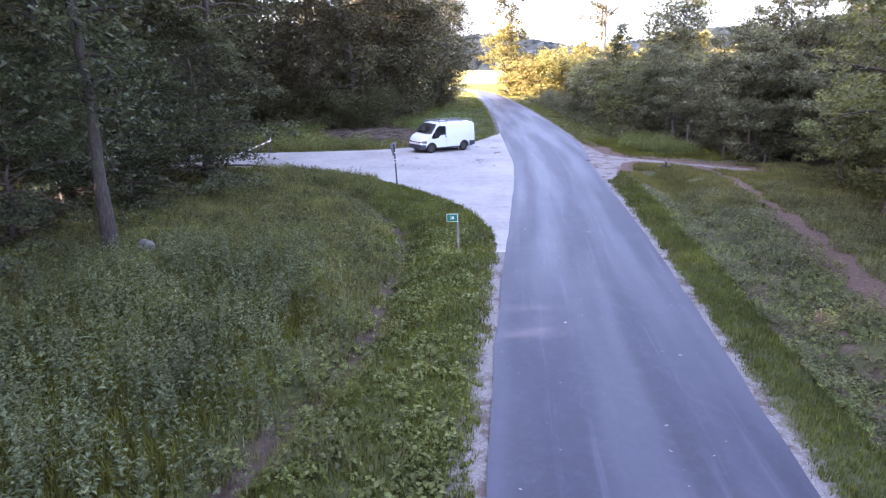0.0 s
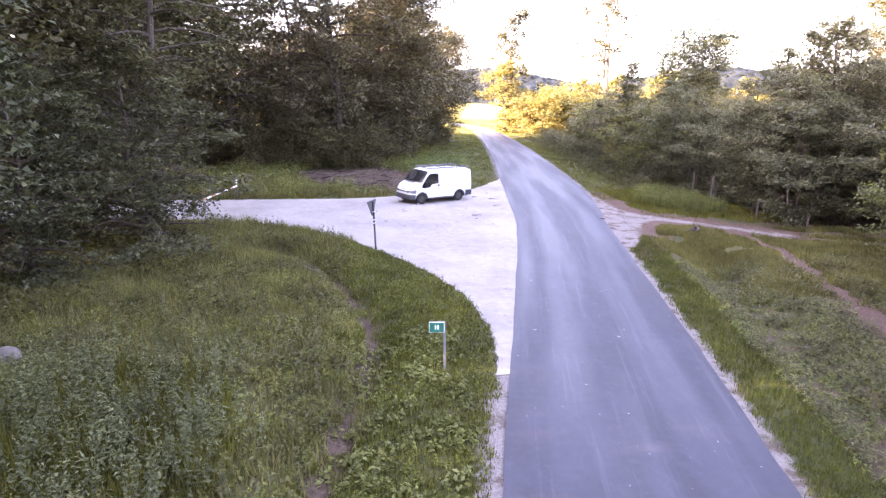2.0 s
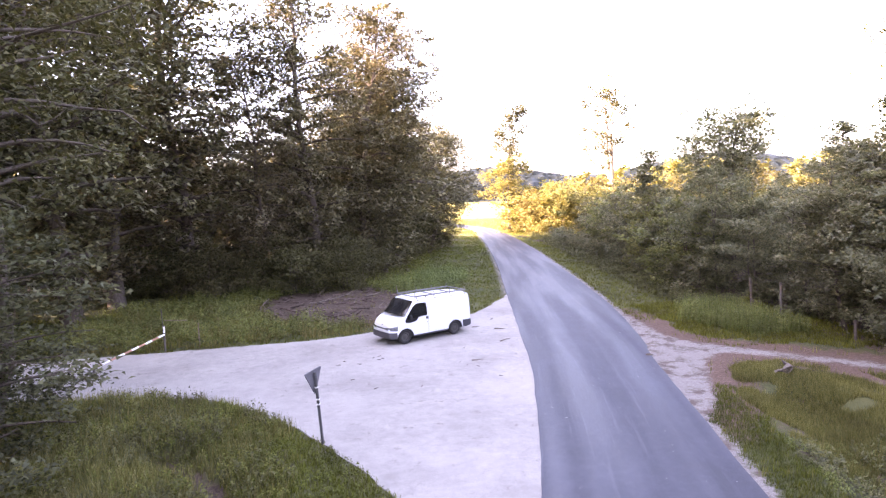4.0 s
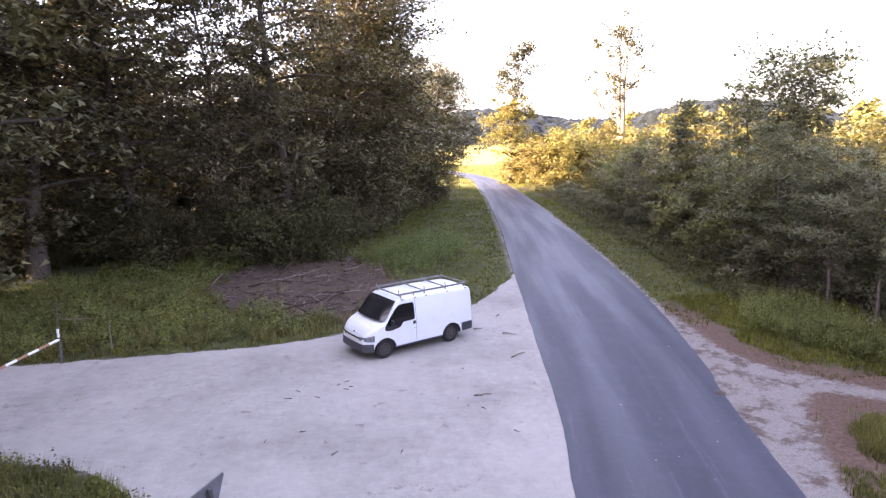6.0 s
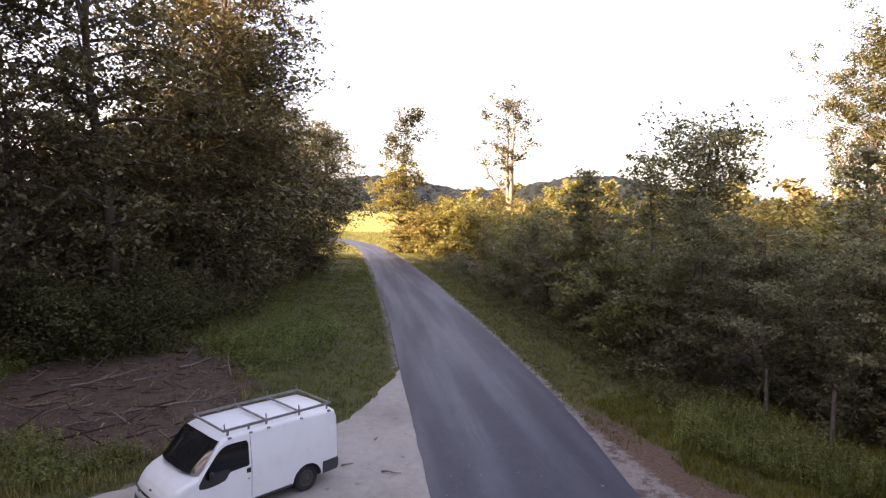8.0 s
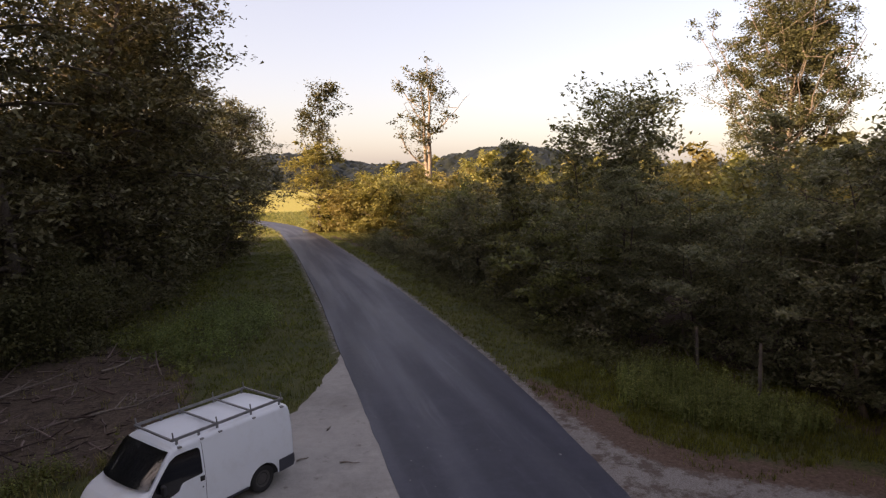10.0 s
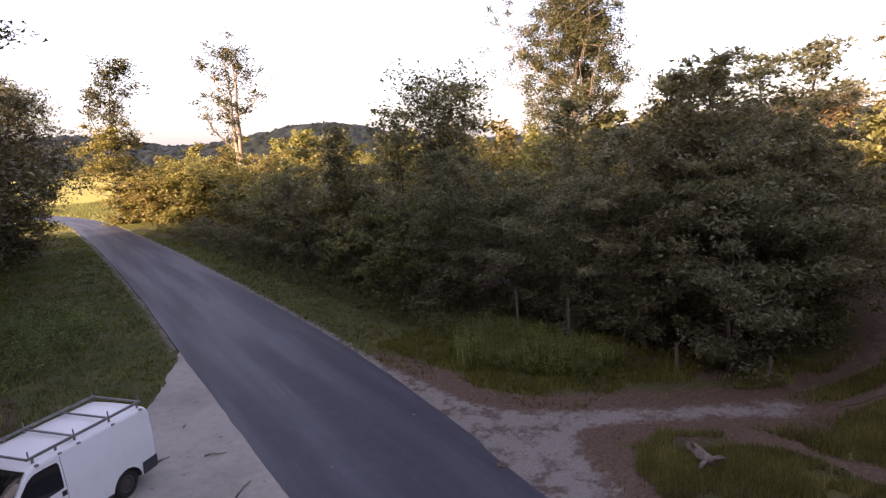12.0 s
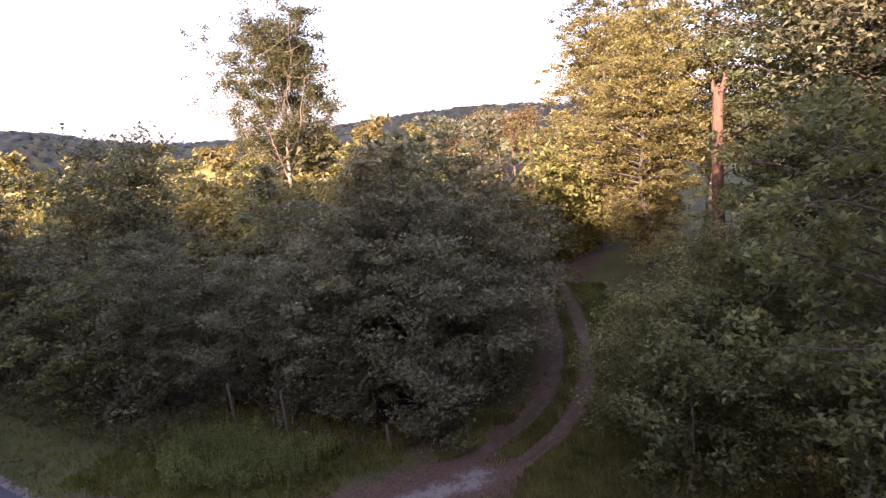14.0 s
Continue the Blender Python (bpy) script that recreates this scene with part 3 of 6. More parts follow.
def tree_meshes(seed, tall, reach, base, trunk_r, limbs, count, leaf, leaf_mat, bark_mat=None, peak=0.45, lean=0.03, spread=0.55, power=0.8, thin=0.0, stems=1, top_thin=0.0, simple=True, layer=0.5, bend=0.012):
    """Trunk-and-limb mesh and crown mesh. base: where the crown starts (share of the height); peak: where it is widest."""
    r = np.random.default_rng(seed)
    wood, tips = [], []
    for stem in range(stems):
        off = np.array([0.0, 0.0]) if stems == 1 else r.normal(0, 0.12 * reach, 2)
        h = tall * (1 if stem == 0 else r.uniform(0.7, 0.98))
        tilt = r.normal(0, lean, 2) + off / reach * 0.25
        n = 9
        s = np.linspace(0, 1, n)
        sway = np.cumsum(r.normal(0, bend, (n, 2)), axis=0) * h
        sway[0] = 0
        line = np.stack([off[0] + tilt[0] * h * s + sway[:, 0], off[1] + tilt[1] * h * s + sway[:, 1], -0.25 + (h * 0.93 + 0.25) * s], -1)
        rad = trunk_r * (1 - 0.85 * s) * (1 + 0.5 * np.exp(-s * 18)) / (stems**0.5)
        wood.append(tube(line, rad, 8))
        per = max(5, limbs // stems)
        for k in range(per):
            u = base + (0.97 - base) * ((k + r.uniform(0, 0.9)) / per)
            p0 = np.array([np.interp(u, s, line[:, c]) for c in range(3)])
            v = (u - base) / (1 - base)
            wide = (v / peak) ** 0.6 if v < peak else max(0.0, 1 - ((v - peak) / (1 - peak)) ** 2) ** power
            length = reach * max(0.16, wide) * r.uniform(0.65, 1.12)
            az = k * 2.4 + r.uniform(-0.6, 0.6)
            rise = r.uniform(-0.05, 0.5) + 0.5 * v
            d = np.array([np.cos(az), np.sin(az), rise])
            m = 5
            w = np.linspace(0, 1, m)[:, None]
            limb = p0 + d * w * length + np.array([0, 0, -0.22 * length]) * w**2 + np.cumsum(r.normal(0, 0.035 * length, (m, 3)), axis=0) * w
            r0 = max(0.02, np.interp(u, s, rad) * 0.55)
            wood.append(tube(limb, np.linspace(r0, r0 * 0.25, m), 4))
            for q in range(max(3, int(length * 2.2))):
                w2 = r.uniform(0.3, 1.05)
                at = np.array([np.interp(w2, w[:, 0], limb[:, c]) for c in range(3)])
                twig = at + r.normal(0, 0.17 * length + 0.1, 3) * (1, 1, 0.75)
                tips.append(twig)
                if q % 5 == 0:
                    wood.append(tube([at, (at + twig) / 2 + r.normal(0, 0.05, 3), twig], [r0 * 0.3, r0 * 0.2, r0 * 0.1], 3))
    tips = np.array(tips)
    if thin:
        tips = tips[r.uniform(0, 1, len(tips)) > thin]
    if top_thin:
        tips = tips[r.uniform(0, 1, len(tips)) > top_thin * np.clip((tips[:, 2] / tall - 0.35) / 0.4, 0, 1)]
    pick = r.integers(0, len(tips), count)
    size = r.uniform(0.45, 1.25, len(tips))[pick][:, None]
    where = tips[pick] + r.normal(0, 1, (count, 3)) * size * spread * (1, 1, layer)
    where[:, 2] = np.maximum(where[:, 2], 0.05)
    trunk = mesh_from("trunk", *gather(wood), bark_mat or M_BARK, True)
    crown = mesh_from("crown", *leaves(r, where, leaf, simple=simple), leaf_mat)
    return trunk, crown


def open_tree(seed, tall, reach, fork, trunk_r, limbs, count, leaf, leaf_mat, bark_mat, leafy, stems, puff=0.62):
    """An open crown: limbs that leave the trunk steeply, bend upwards and carry tufts of leaves at their ends."""
    r = np.random.default_rng(seed)
    wood, tips = [], []
    w = np.linspace(0, 1, 8)
    for stem in range(stems):
        side = 0.0 if stems == 1 else (stem - 0.5) * 0.09 * tall
        h = tall * (1.0 if stem == 0 else 0.93)
        line = np.stack([side * w**0.7 + np.cumsum(r.normal(0, 0.012 * tall, 8)) * w, np.cumsum(r.normal(0, 0.012 * tall, 8)) * w, -0.3 + (h + 0.3) * w], -1)
        rad = trunk_r * (1 - 0.97 * w**0.6) + 0.015
        wood.append(tube(line, rad, 8))
        for k in range(limbs // stems + 1):
            u = fork + (0.95 - fork) * (k + r.uniform(0, 0.8)) / (limbs // stems + 1)
            p0 = np.array([np.interp(u, w, line[:, c]) for c in range(3)])
            az = k * 2.4 + stem * 1.3 + r.uniform(-0.5, 0.5)
            out = reach * (1.15 - 0.75 * (u - fork) / (1 - fork)) * r.uniform(0.6, 1.1)
            up = min(h * 1.02 - p0[2], out * r.uniform(0.7, 1.7))
            limb = p0 + np.stack([np.cos(az) * out * w**0.85, np.sin(az) * out * w**0.85, up * w**1.35], -1) + np.cumsum(r.normal(0, 0.03 * out, (8, 3)), axis=0) * w[:, None]
            r0 = max(0.05, np.interp(u, w, rad) * 0.55)
            wood.append(tube(limb, np.linspace(r0, 0.03, 8), 5))
            for q in range(7):
                at = limb[r.integers(2, 8)]
                twig = at + r.normal(0, 0.20 * out + 0.25, 3) + (0, 0, 0.12 * out)
                wood.append(tube([at, (at + twig) / 2 + r.normal(0, 0.12, 3), twig], [r0 * 0.35 + 0.01, r0 * 0.2 + 0.01, 0.012], 4))
                if r.uniform() < leafy:
                    tips += [twig, (at + twig) / 2]
        tips += [line[-1], line[-2] + r.normal(0, 0.4, 3), line[-3] + r.normal(0, 0.5, 3)]
    tips = np.array(tips)
    pick = r.integers(0, len(tips), count)
    size = r.uniform(0.4, 1.2, len(tips))[pick][:, None]
    where = tips[pick] + r.normal(0, 1, (count, 3)) * size * puff * (1, 1, 0.7)
    return mesh_from("trunk", *gather(wood), bark_mat, True), mesh_from("crown", *leaves(r, where, leaf, simple=True), leaf_mat)


def plant_tree(name, meshes, m, label, category="tree", group=""):
    ob = thing(name, m, label, category, group)
    part("trunk", meshes[0], None, ob)
    part("crown", meshes[1], None, ob)
    return ob


def spot(x, y, size=1.0, turn=0.0, wide=None):
    w = size if wide is None else wide
    return Matrix.Translation((x, y, height_at(x, y))) @ Matrix.Rotation(turn, 4, "Z") @ Matrix.Diagonal((w, w, size, 1))


def grove(name, kinds, places, label, group, category="tree"):
    """Trees of a few built kinds: places of (x, y, kind, size)."""
    first = {}
    r = np.random.default_rng(len(places))
    for x, y, kind, size in places:
        m = spot(x, y, size, r.uniform(0, 6.28), size * r.uniform(0.92, 1.1))
        if kind in first:
            copy_thing(first[kind], m @ Matrix.Diagonal([1 / v for v in first[kind].scale] + [1]))
        else:
            first[kind] = plant_tree(name, kinds[kind], m, label, category, group)


def build_left_forest():
    kinds = [
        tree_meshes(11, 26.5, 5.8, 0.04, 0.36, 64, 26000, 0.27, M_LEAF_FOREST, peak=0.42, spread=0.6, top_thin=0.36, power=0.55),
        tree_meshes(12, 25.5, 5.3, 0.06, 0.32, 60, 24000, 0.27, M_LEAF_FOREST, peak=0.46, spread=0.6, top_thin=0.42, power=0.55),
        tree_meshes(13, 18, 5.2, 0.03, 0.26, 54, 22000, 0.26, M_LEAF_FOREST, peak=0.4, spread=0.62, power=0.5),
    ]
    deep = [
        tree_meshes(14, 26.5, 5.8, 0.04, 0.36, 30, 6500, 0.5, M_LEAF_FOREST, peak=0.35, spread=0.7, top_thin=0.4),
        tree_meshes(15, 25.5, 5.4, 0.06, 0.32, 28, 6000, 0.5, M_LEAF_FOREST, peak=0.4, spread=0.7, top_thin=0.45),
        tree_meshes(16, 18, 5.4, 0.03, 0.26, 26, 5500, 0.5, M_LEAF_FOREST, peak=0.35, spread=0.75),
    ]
    # the far western ones are unseen, added to close gaps in the shade
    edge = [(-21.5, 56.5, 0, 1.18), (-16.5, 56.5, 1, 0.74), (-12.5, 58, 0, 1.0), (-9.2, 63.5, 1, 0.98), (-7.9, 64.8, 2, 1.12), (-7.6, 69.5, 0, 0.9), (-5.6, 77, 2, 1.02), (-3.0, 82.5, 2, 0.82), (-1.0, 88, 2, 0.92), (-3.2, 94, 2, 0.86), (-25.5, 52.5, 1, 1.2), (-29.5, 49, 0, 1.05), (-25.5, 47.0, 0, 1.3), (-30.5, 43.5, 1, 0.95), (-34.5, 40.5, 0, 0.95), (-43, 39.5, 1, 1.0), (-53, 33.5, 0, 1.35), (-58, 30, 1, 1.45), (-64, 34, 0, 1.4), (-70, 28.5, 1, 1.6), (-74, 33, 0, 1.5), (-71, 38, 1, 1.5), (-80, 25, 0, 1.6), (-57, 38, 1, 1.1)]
    # includes hidden trees added to keep sun off the forest edge's back
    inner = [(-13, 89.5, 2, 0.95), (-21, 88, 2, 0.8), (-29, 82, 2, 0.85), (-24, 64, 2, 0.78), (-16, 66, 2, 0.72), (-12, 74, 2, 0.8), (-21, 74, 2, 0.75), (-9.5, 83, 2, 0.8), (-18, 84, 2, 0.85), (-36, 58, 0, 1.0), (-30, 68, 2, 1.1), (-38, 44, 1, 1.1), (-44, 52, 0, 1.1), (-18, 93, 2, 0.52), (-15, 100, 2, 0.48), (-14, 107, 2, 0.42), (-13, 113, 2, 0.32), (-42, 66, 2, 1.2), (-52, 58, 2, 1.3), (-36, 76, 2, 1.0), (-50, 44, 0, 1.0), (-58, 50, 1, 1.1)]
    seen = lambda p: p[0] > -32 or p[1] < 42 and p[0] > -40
    grove("forest_tree", kinds, [p for p in edge if seen(p)], "tall dark deciduous tree at the edge of the shaded forest, unseen ones added for shade", "trees of the forest")
    grove("forest_tree", deep, inner + [p for p in edge if not seen(p)], "tall deciduous tree deeper in the shaded forest, hidden ones added to block sun", "trees of the forest")
    # undergrowth: forest shade comes partly from the dark leaf colour
    under = [
        tree_meshes(21, 4.5, 2.6, 0.0, 0.06, 22, 8500, 0.13, M_LEAF_DARK, peak=0.3, spread=0.5, stems=3),
        tree_meshes(23, 4.5, 2.8, 0.0, 0.06, 8, 1000, 0.45, M_LEAF_FOREST, peak=0.3, spread=0.55, stems=3),
        tree_meshes(22, 3.2, 2.2, 0.0, 0.05, 20, 7500, 0.13, M_LEAF_DARK, peak=0.3, spread=0.45, stems=3),
    ]
    r = np.random.default_rng(5)
    places = [(-30 + 1.6 * k + r.uniform(-0.5, 0.5), 55.5 + r.uniform(-0.8, 0.8), 2 * (k % 2), r.uniform(0.8, 1.2)) for k in range(13)]
    places += [(-28 - 2.2 * k, 60 + 2.5 * k, 2 * (k % 2), 1.3) for k in range(5)]
    places += [(-26 + r.uniform(-2, 2), -16 + 4.6 * k, 2 * (k % 2), 1.5) for k in range(9)]
    places += [(-10.6 + 1.72 * k * 0.66, 57.0 + 4.6 * k + r.uniform(-0.8, 0.8), 2 * (k % 2), r.uniform(0.75, 1.1)) for k in range(8)]
    places += [(-50 + 3.2 * k, 72 - 0.1 * k + r.uniform(-2, 2), 1, 2.2) for k in range(12)]
    places += [(-52 + 5 * k, 98 + r.uniform(-3, 3), 1, 2.0) for k in range(8)]
    places += [(-33.5, 44.0, 0, 1.3), (-35.5, 42.5, 2, 1.5), (-38, 41.5, 0, 1.4), (-40.5, 40.0, 2, 1.6), (-31.5, 46.5, 2, 1.5)]
    grove("forest_shrub", under, places, "leafy shrub with shade-dark leaves under the forest trees", "shrubs of the forest edge", "shrub")


def build_near_trees():
    kinds = [
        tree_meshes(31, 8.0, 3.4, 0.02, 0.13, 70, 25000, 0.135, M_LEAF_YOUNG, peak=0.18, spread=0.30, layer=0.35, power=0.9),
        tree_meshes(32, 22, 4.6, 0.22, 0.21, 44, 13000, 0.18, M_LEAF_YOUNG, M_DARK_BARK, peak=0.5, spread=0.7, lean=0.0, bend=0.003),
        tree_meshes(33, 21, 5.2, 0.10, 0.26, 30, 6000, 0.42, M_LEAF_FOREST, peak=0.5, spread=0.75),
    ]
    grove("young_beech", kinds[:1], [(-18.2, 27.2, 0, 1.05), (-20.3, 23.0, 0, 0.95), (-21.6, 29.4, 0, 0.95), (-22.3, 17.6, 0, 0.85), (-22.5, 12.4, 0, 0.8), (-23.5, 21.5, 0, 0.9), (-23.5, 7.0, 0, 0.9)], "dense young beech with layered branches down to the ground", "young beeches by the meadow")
    over = tree_meshes(34, 21, 6.4, 0.34, 0.24, 50, 20000, 0.17, M_LEAF_DARK, peak=0.4, spread=0.55, power=0.5)
    plant_tree("forest_tree", over, spot(-19.2, 29.2, 1.0, 0.5), "tall tree with shade-dark leaves whose branches reach over the side road", group="trees of the forest")
    grove("slender_tree", kinds[1:2], [(-18.6, 16.6, 0, 1.0), (-23.6, 24.2, 0, 1.02), (-24.0, 10.5, 0, 0.95)], "slender grey-trunked tree standing at the meadow edge", "slender trees by the meadow")
    # outer rows stand out of view; their heights set where shade falls
    grove("forest_tree", kinds[2:], [(-27, 20, 0, 1.0), (-27, 30.5, 0, 1.05), (-26, 13, 0, 1.0), (-27, 5, 0, 1.0), (-25, -3, 0, 0.95), (-27, -12, 0, 1.1), (-30, -22, 0, 1.1), (-34, 22, 0, 1.35), (-34, 10, 0, 2.0), (-34, -3, 0, 1.6), (-36, 28, 0, 1.3), (-31, -8, 0, 1.1), (-30, 1, 0, 1.1), (-31, 15.5, 0, 1.35), (-38, 16, 0, 1.45), (-38, 4, 0, 1.7), (-39, 33, 0, 1.3), (-30.5, 25.5, 0, 1.0), (-33, -16, 0, 1.6)], "tall dark deciduous tree at the edge of the shaded forest, unseen ones added for shade", "trees of the forest")


def build_right_thicket():
    near = [
        tree_meshes(41, 7.4, 3.0, 0.08, 0.10, 44, 22000, 0.125, M_LEAF_HEDGE, peak=0.42, spread=0.32, layer=0.42, stems=3),
        tree_meshes(42, 8.2, 2.7, 0.10, 0.11, 40, 21000, 0.125, M_LEAF_HEDGE, peak=0.5, spread=0.32, layer=0.42, stems=2),
        tree_meshes(43, 6.4, 2.9, 0.06, 0.09, 40, 21000, 0.12, M_LEAF_HEDGE, peak=0.35, spread=0.32, layer=0.42, stems=3),
    ]
    kinds = [
        tree_meshes(54, 7.4, 3.0, 0.04, 0.10, 40, 8500, 0.22, M_LEAF_HEDGE, peak=0.42, spread=0.34, layer=0.45, stems=3),
        tree_meshes(55, 8.2, 2.7, 0.06, 0.11, 38, 8000, 0.22, M_LEAF_HEDGE, peak=0.5, spread=0.34, layer=0.45, stems=2),
        tree_meshes(56, 6.4, 2.9, 0.02, 0.09, 38, 8000, 0.21, M_LEAF_BEECH, peak=0.35, spread=0.34, layer=0.45, stems=3),
    ]
    front = [(14.2, 33.6, 0, 1.15), (16.8, 33.4, 1, 1.08), (13.6, 36.6, 1, 1.06), (14.2, 39.6, 2, 1.1), (14.0, 43.0, 0, 1.02), (13.2, 46.4, 1, 0.92), (13.4, 49.8, 2, 1.02), (13.8, 53.6, 0, 0.95), (14.3, 57.4, 2, 1.05), (14.8, 61.4, 1, 0.86), (15.2, 65.6, 0, 0.95), (15.6, 70, 2, 1.02), (16.0, 75, 1, 0.84), (16.4, 80.5, 0, 0.9), (16.8, 86, 2, 0.95), (17.2, 92, 0, 0.88)]
    back = [(19.5, 32.8, 0, 1.2), (20.2, 36.4, 1, 1.16), (17.4, 37.4, 2, 1.35), (18.0, 41.8, 1, 1.08), (18.4, 46.2, 0, 1.08), (18.4, 51, 1, 0.98), (19.4, 56.4, 0, 1.0), (20, 62, 1, 0.95), (21, 68, 0, 0.95), (22, 75, 1, 0.92), (23.2, 35.4, 0, 1.1), (23.6, 41, 1, 1.0), (24.2, 47, 0, 1.0), (26, 60, 0, 1.0), (31, 36, 0, 1.1)]
    front = [(x, y, k, q * (1.0 if y < 56 else 1.1 if y < 76 else 0.85)) for x, y, k, q in front]
    mixed = np.random.default_rng(77)
    front = [(x, y, k, q * (mixed.uniform(0.80, 1.16) if y > 44 else 1.0)) for x, y, k, q in front]
    back = [(x, y, k, q * (mixed.uniform(0.75, 1.02) if y > 44 else 1.0)) for x, y, k, q in back]
    rising = [tree_meshes(47, 11.8, 2.6, 0.05, 0.15, 46, 7000, 0.22, M_LEAF_HEDGE, peak=0.4, spread=0.32, layer=0.42), tree_meshes(48, 11.5, 1.7, 0.1, 0.12, 34, 3600, 0.2, M_LEAF_HEDGE, peak=0.4, spread=0.32, layer=0.42, power=1.3)]
    grove("thicket_tree", rising, [(16.2, 34.8, 0, 1.0), (15.6, 37.4, 1, 1.0), (21.5, 38.5, 0, 1.0), (19.5, 44.0, 1, 1.0), (23.8, 34.2, 0, 1.08), (25.5, 38.0, 0, 1.1), (18.6, 38.6, 0, 0.98)], "taller tree rising out of the roadside thicket", "trees of the thicket")
    front = [(x + (1.9 if y > 79 else -0.7 if y > 44 else 0.0), y, k, q) for x, y, k, q in front]
    close = lambda p: p[1] < 48 and p[0] < 21
    grove("thicket_tree", near, [p for p in front + back if close(p)], "dense leafy young tree in the roadside thicket", "trees of the thicket")
    grove("thicket_tree", kinds, [p for p in front + back if not close(p)], "dense leafy young tree in the roadside thicket", "trees of the thicket")
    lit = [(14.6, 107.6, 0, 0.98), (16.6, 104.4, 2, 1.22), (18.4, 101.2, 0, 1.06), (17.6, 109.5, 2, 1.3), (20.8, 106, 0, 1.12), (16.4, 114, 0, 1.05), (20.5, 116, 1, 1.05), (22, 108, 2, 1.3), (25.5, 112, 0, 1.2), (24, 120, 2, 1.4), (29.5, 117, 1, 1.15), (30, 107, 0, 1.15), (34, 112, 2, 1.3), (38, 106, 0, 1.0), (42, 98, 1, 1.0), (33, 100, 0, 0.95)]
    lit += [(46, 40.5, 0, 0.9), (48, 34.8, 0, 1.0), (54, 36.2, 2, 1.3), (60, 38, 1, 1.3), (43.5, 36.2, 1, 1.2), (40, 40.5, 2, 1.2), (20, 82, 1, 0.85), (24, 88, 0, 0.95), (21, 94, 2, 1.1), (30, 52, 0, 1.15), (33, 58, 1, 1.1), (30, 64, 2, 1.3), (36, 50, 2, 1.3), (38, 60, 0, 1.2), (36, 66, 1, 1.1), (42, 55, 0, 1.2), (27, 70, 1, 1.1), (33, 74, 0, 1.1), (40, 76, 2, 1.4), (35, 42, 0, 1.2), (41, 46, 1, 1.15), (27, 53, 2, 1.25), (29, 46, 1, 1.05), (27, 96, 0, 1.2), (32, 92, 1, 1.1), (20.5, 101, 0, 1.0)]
    kinds = [tree_meshes(49, 7.4, 3.4, 0.02, 0.10, 32, 4600, 0.34, M_LEAF_LIT, peak=0.42, spread=0.4, stems=3), tree_meshes(50, 8.2, 3.0, 0.04, 0.11, 30, 4200, 0.34, M_LEAF_LIT, peak=0.5, spread=0.5, stems=2), tree_meshes(44, 6.4, 3.2, 0.0, 0.09, 30, 4200, 0.33, M_LEAF_LIT, peak=0.35, spread=0.5, stems=3)]
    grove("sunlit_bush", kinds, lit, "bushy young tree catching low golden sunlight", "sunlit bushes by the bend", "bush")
    low = [tree_meshes(45, 2.2, 1.5, 0.0, 0.04, 18, 2000, 0.17, M_LEAF_HEDGE, peak=0.3, spread=0.3, stems=3)]
    r = np.random.default_rng(8)
    places = [(11.7 + 0.058 * (y - 45) + r.uniform(-0.3, 0.3), y, 0, r.uniform(0.7, 1.15)) for y in np.arange(46, 90, 3.1)]
    grove("hedge_shrub", low, places, "low leafy shrub at the foot of the thicket", "shrubs along the thicket", "shrub")


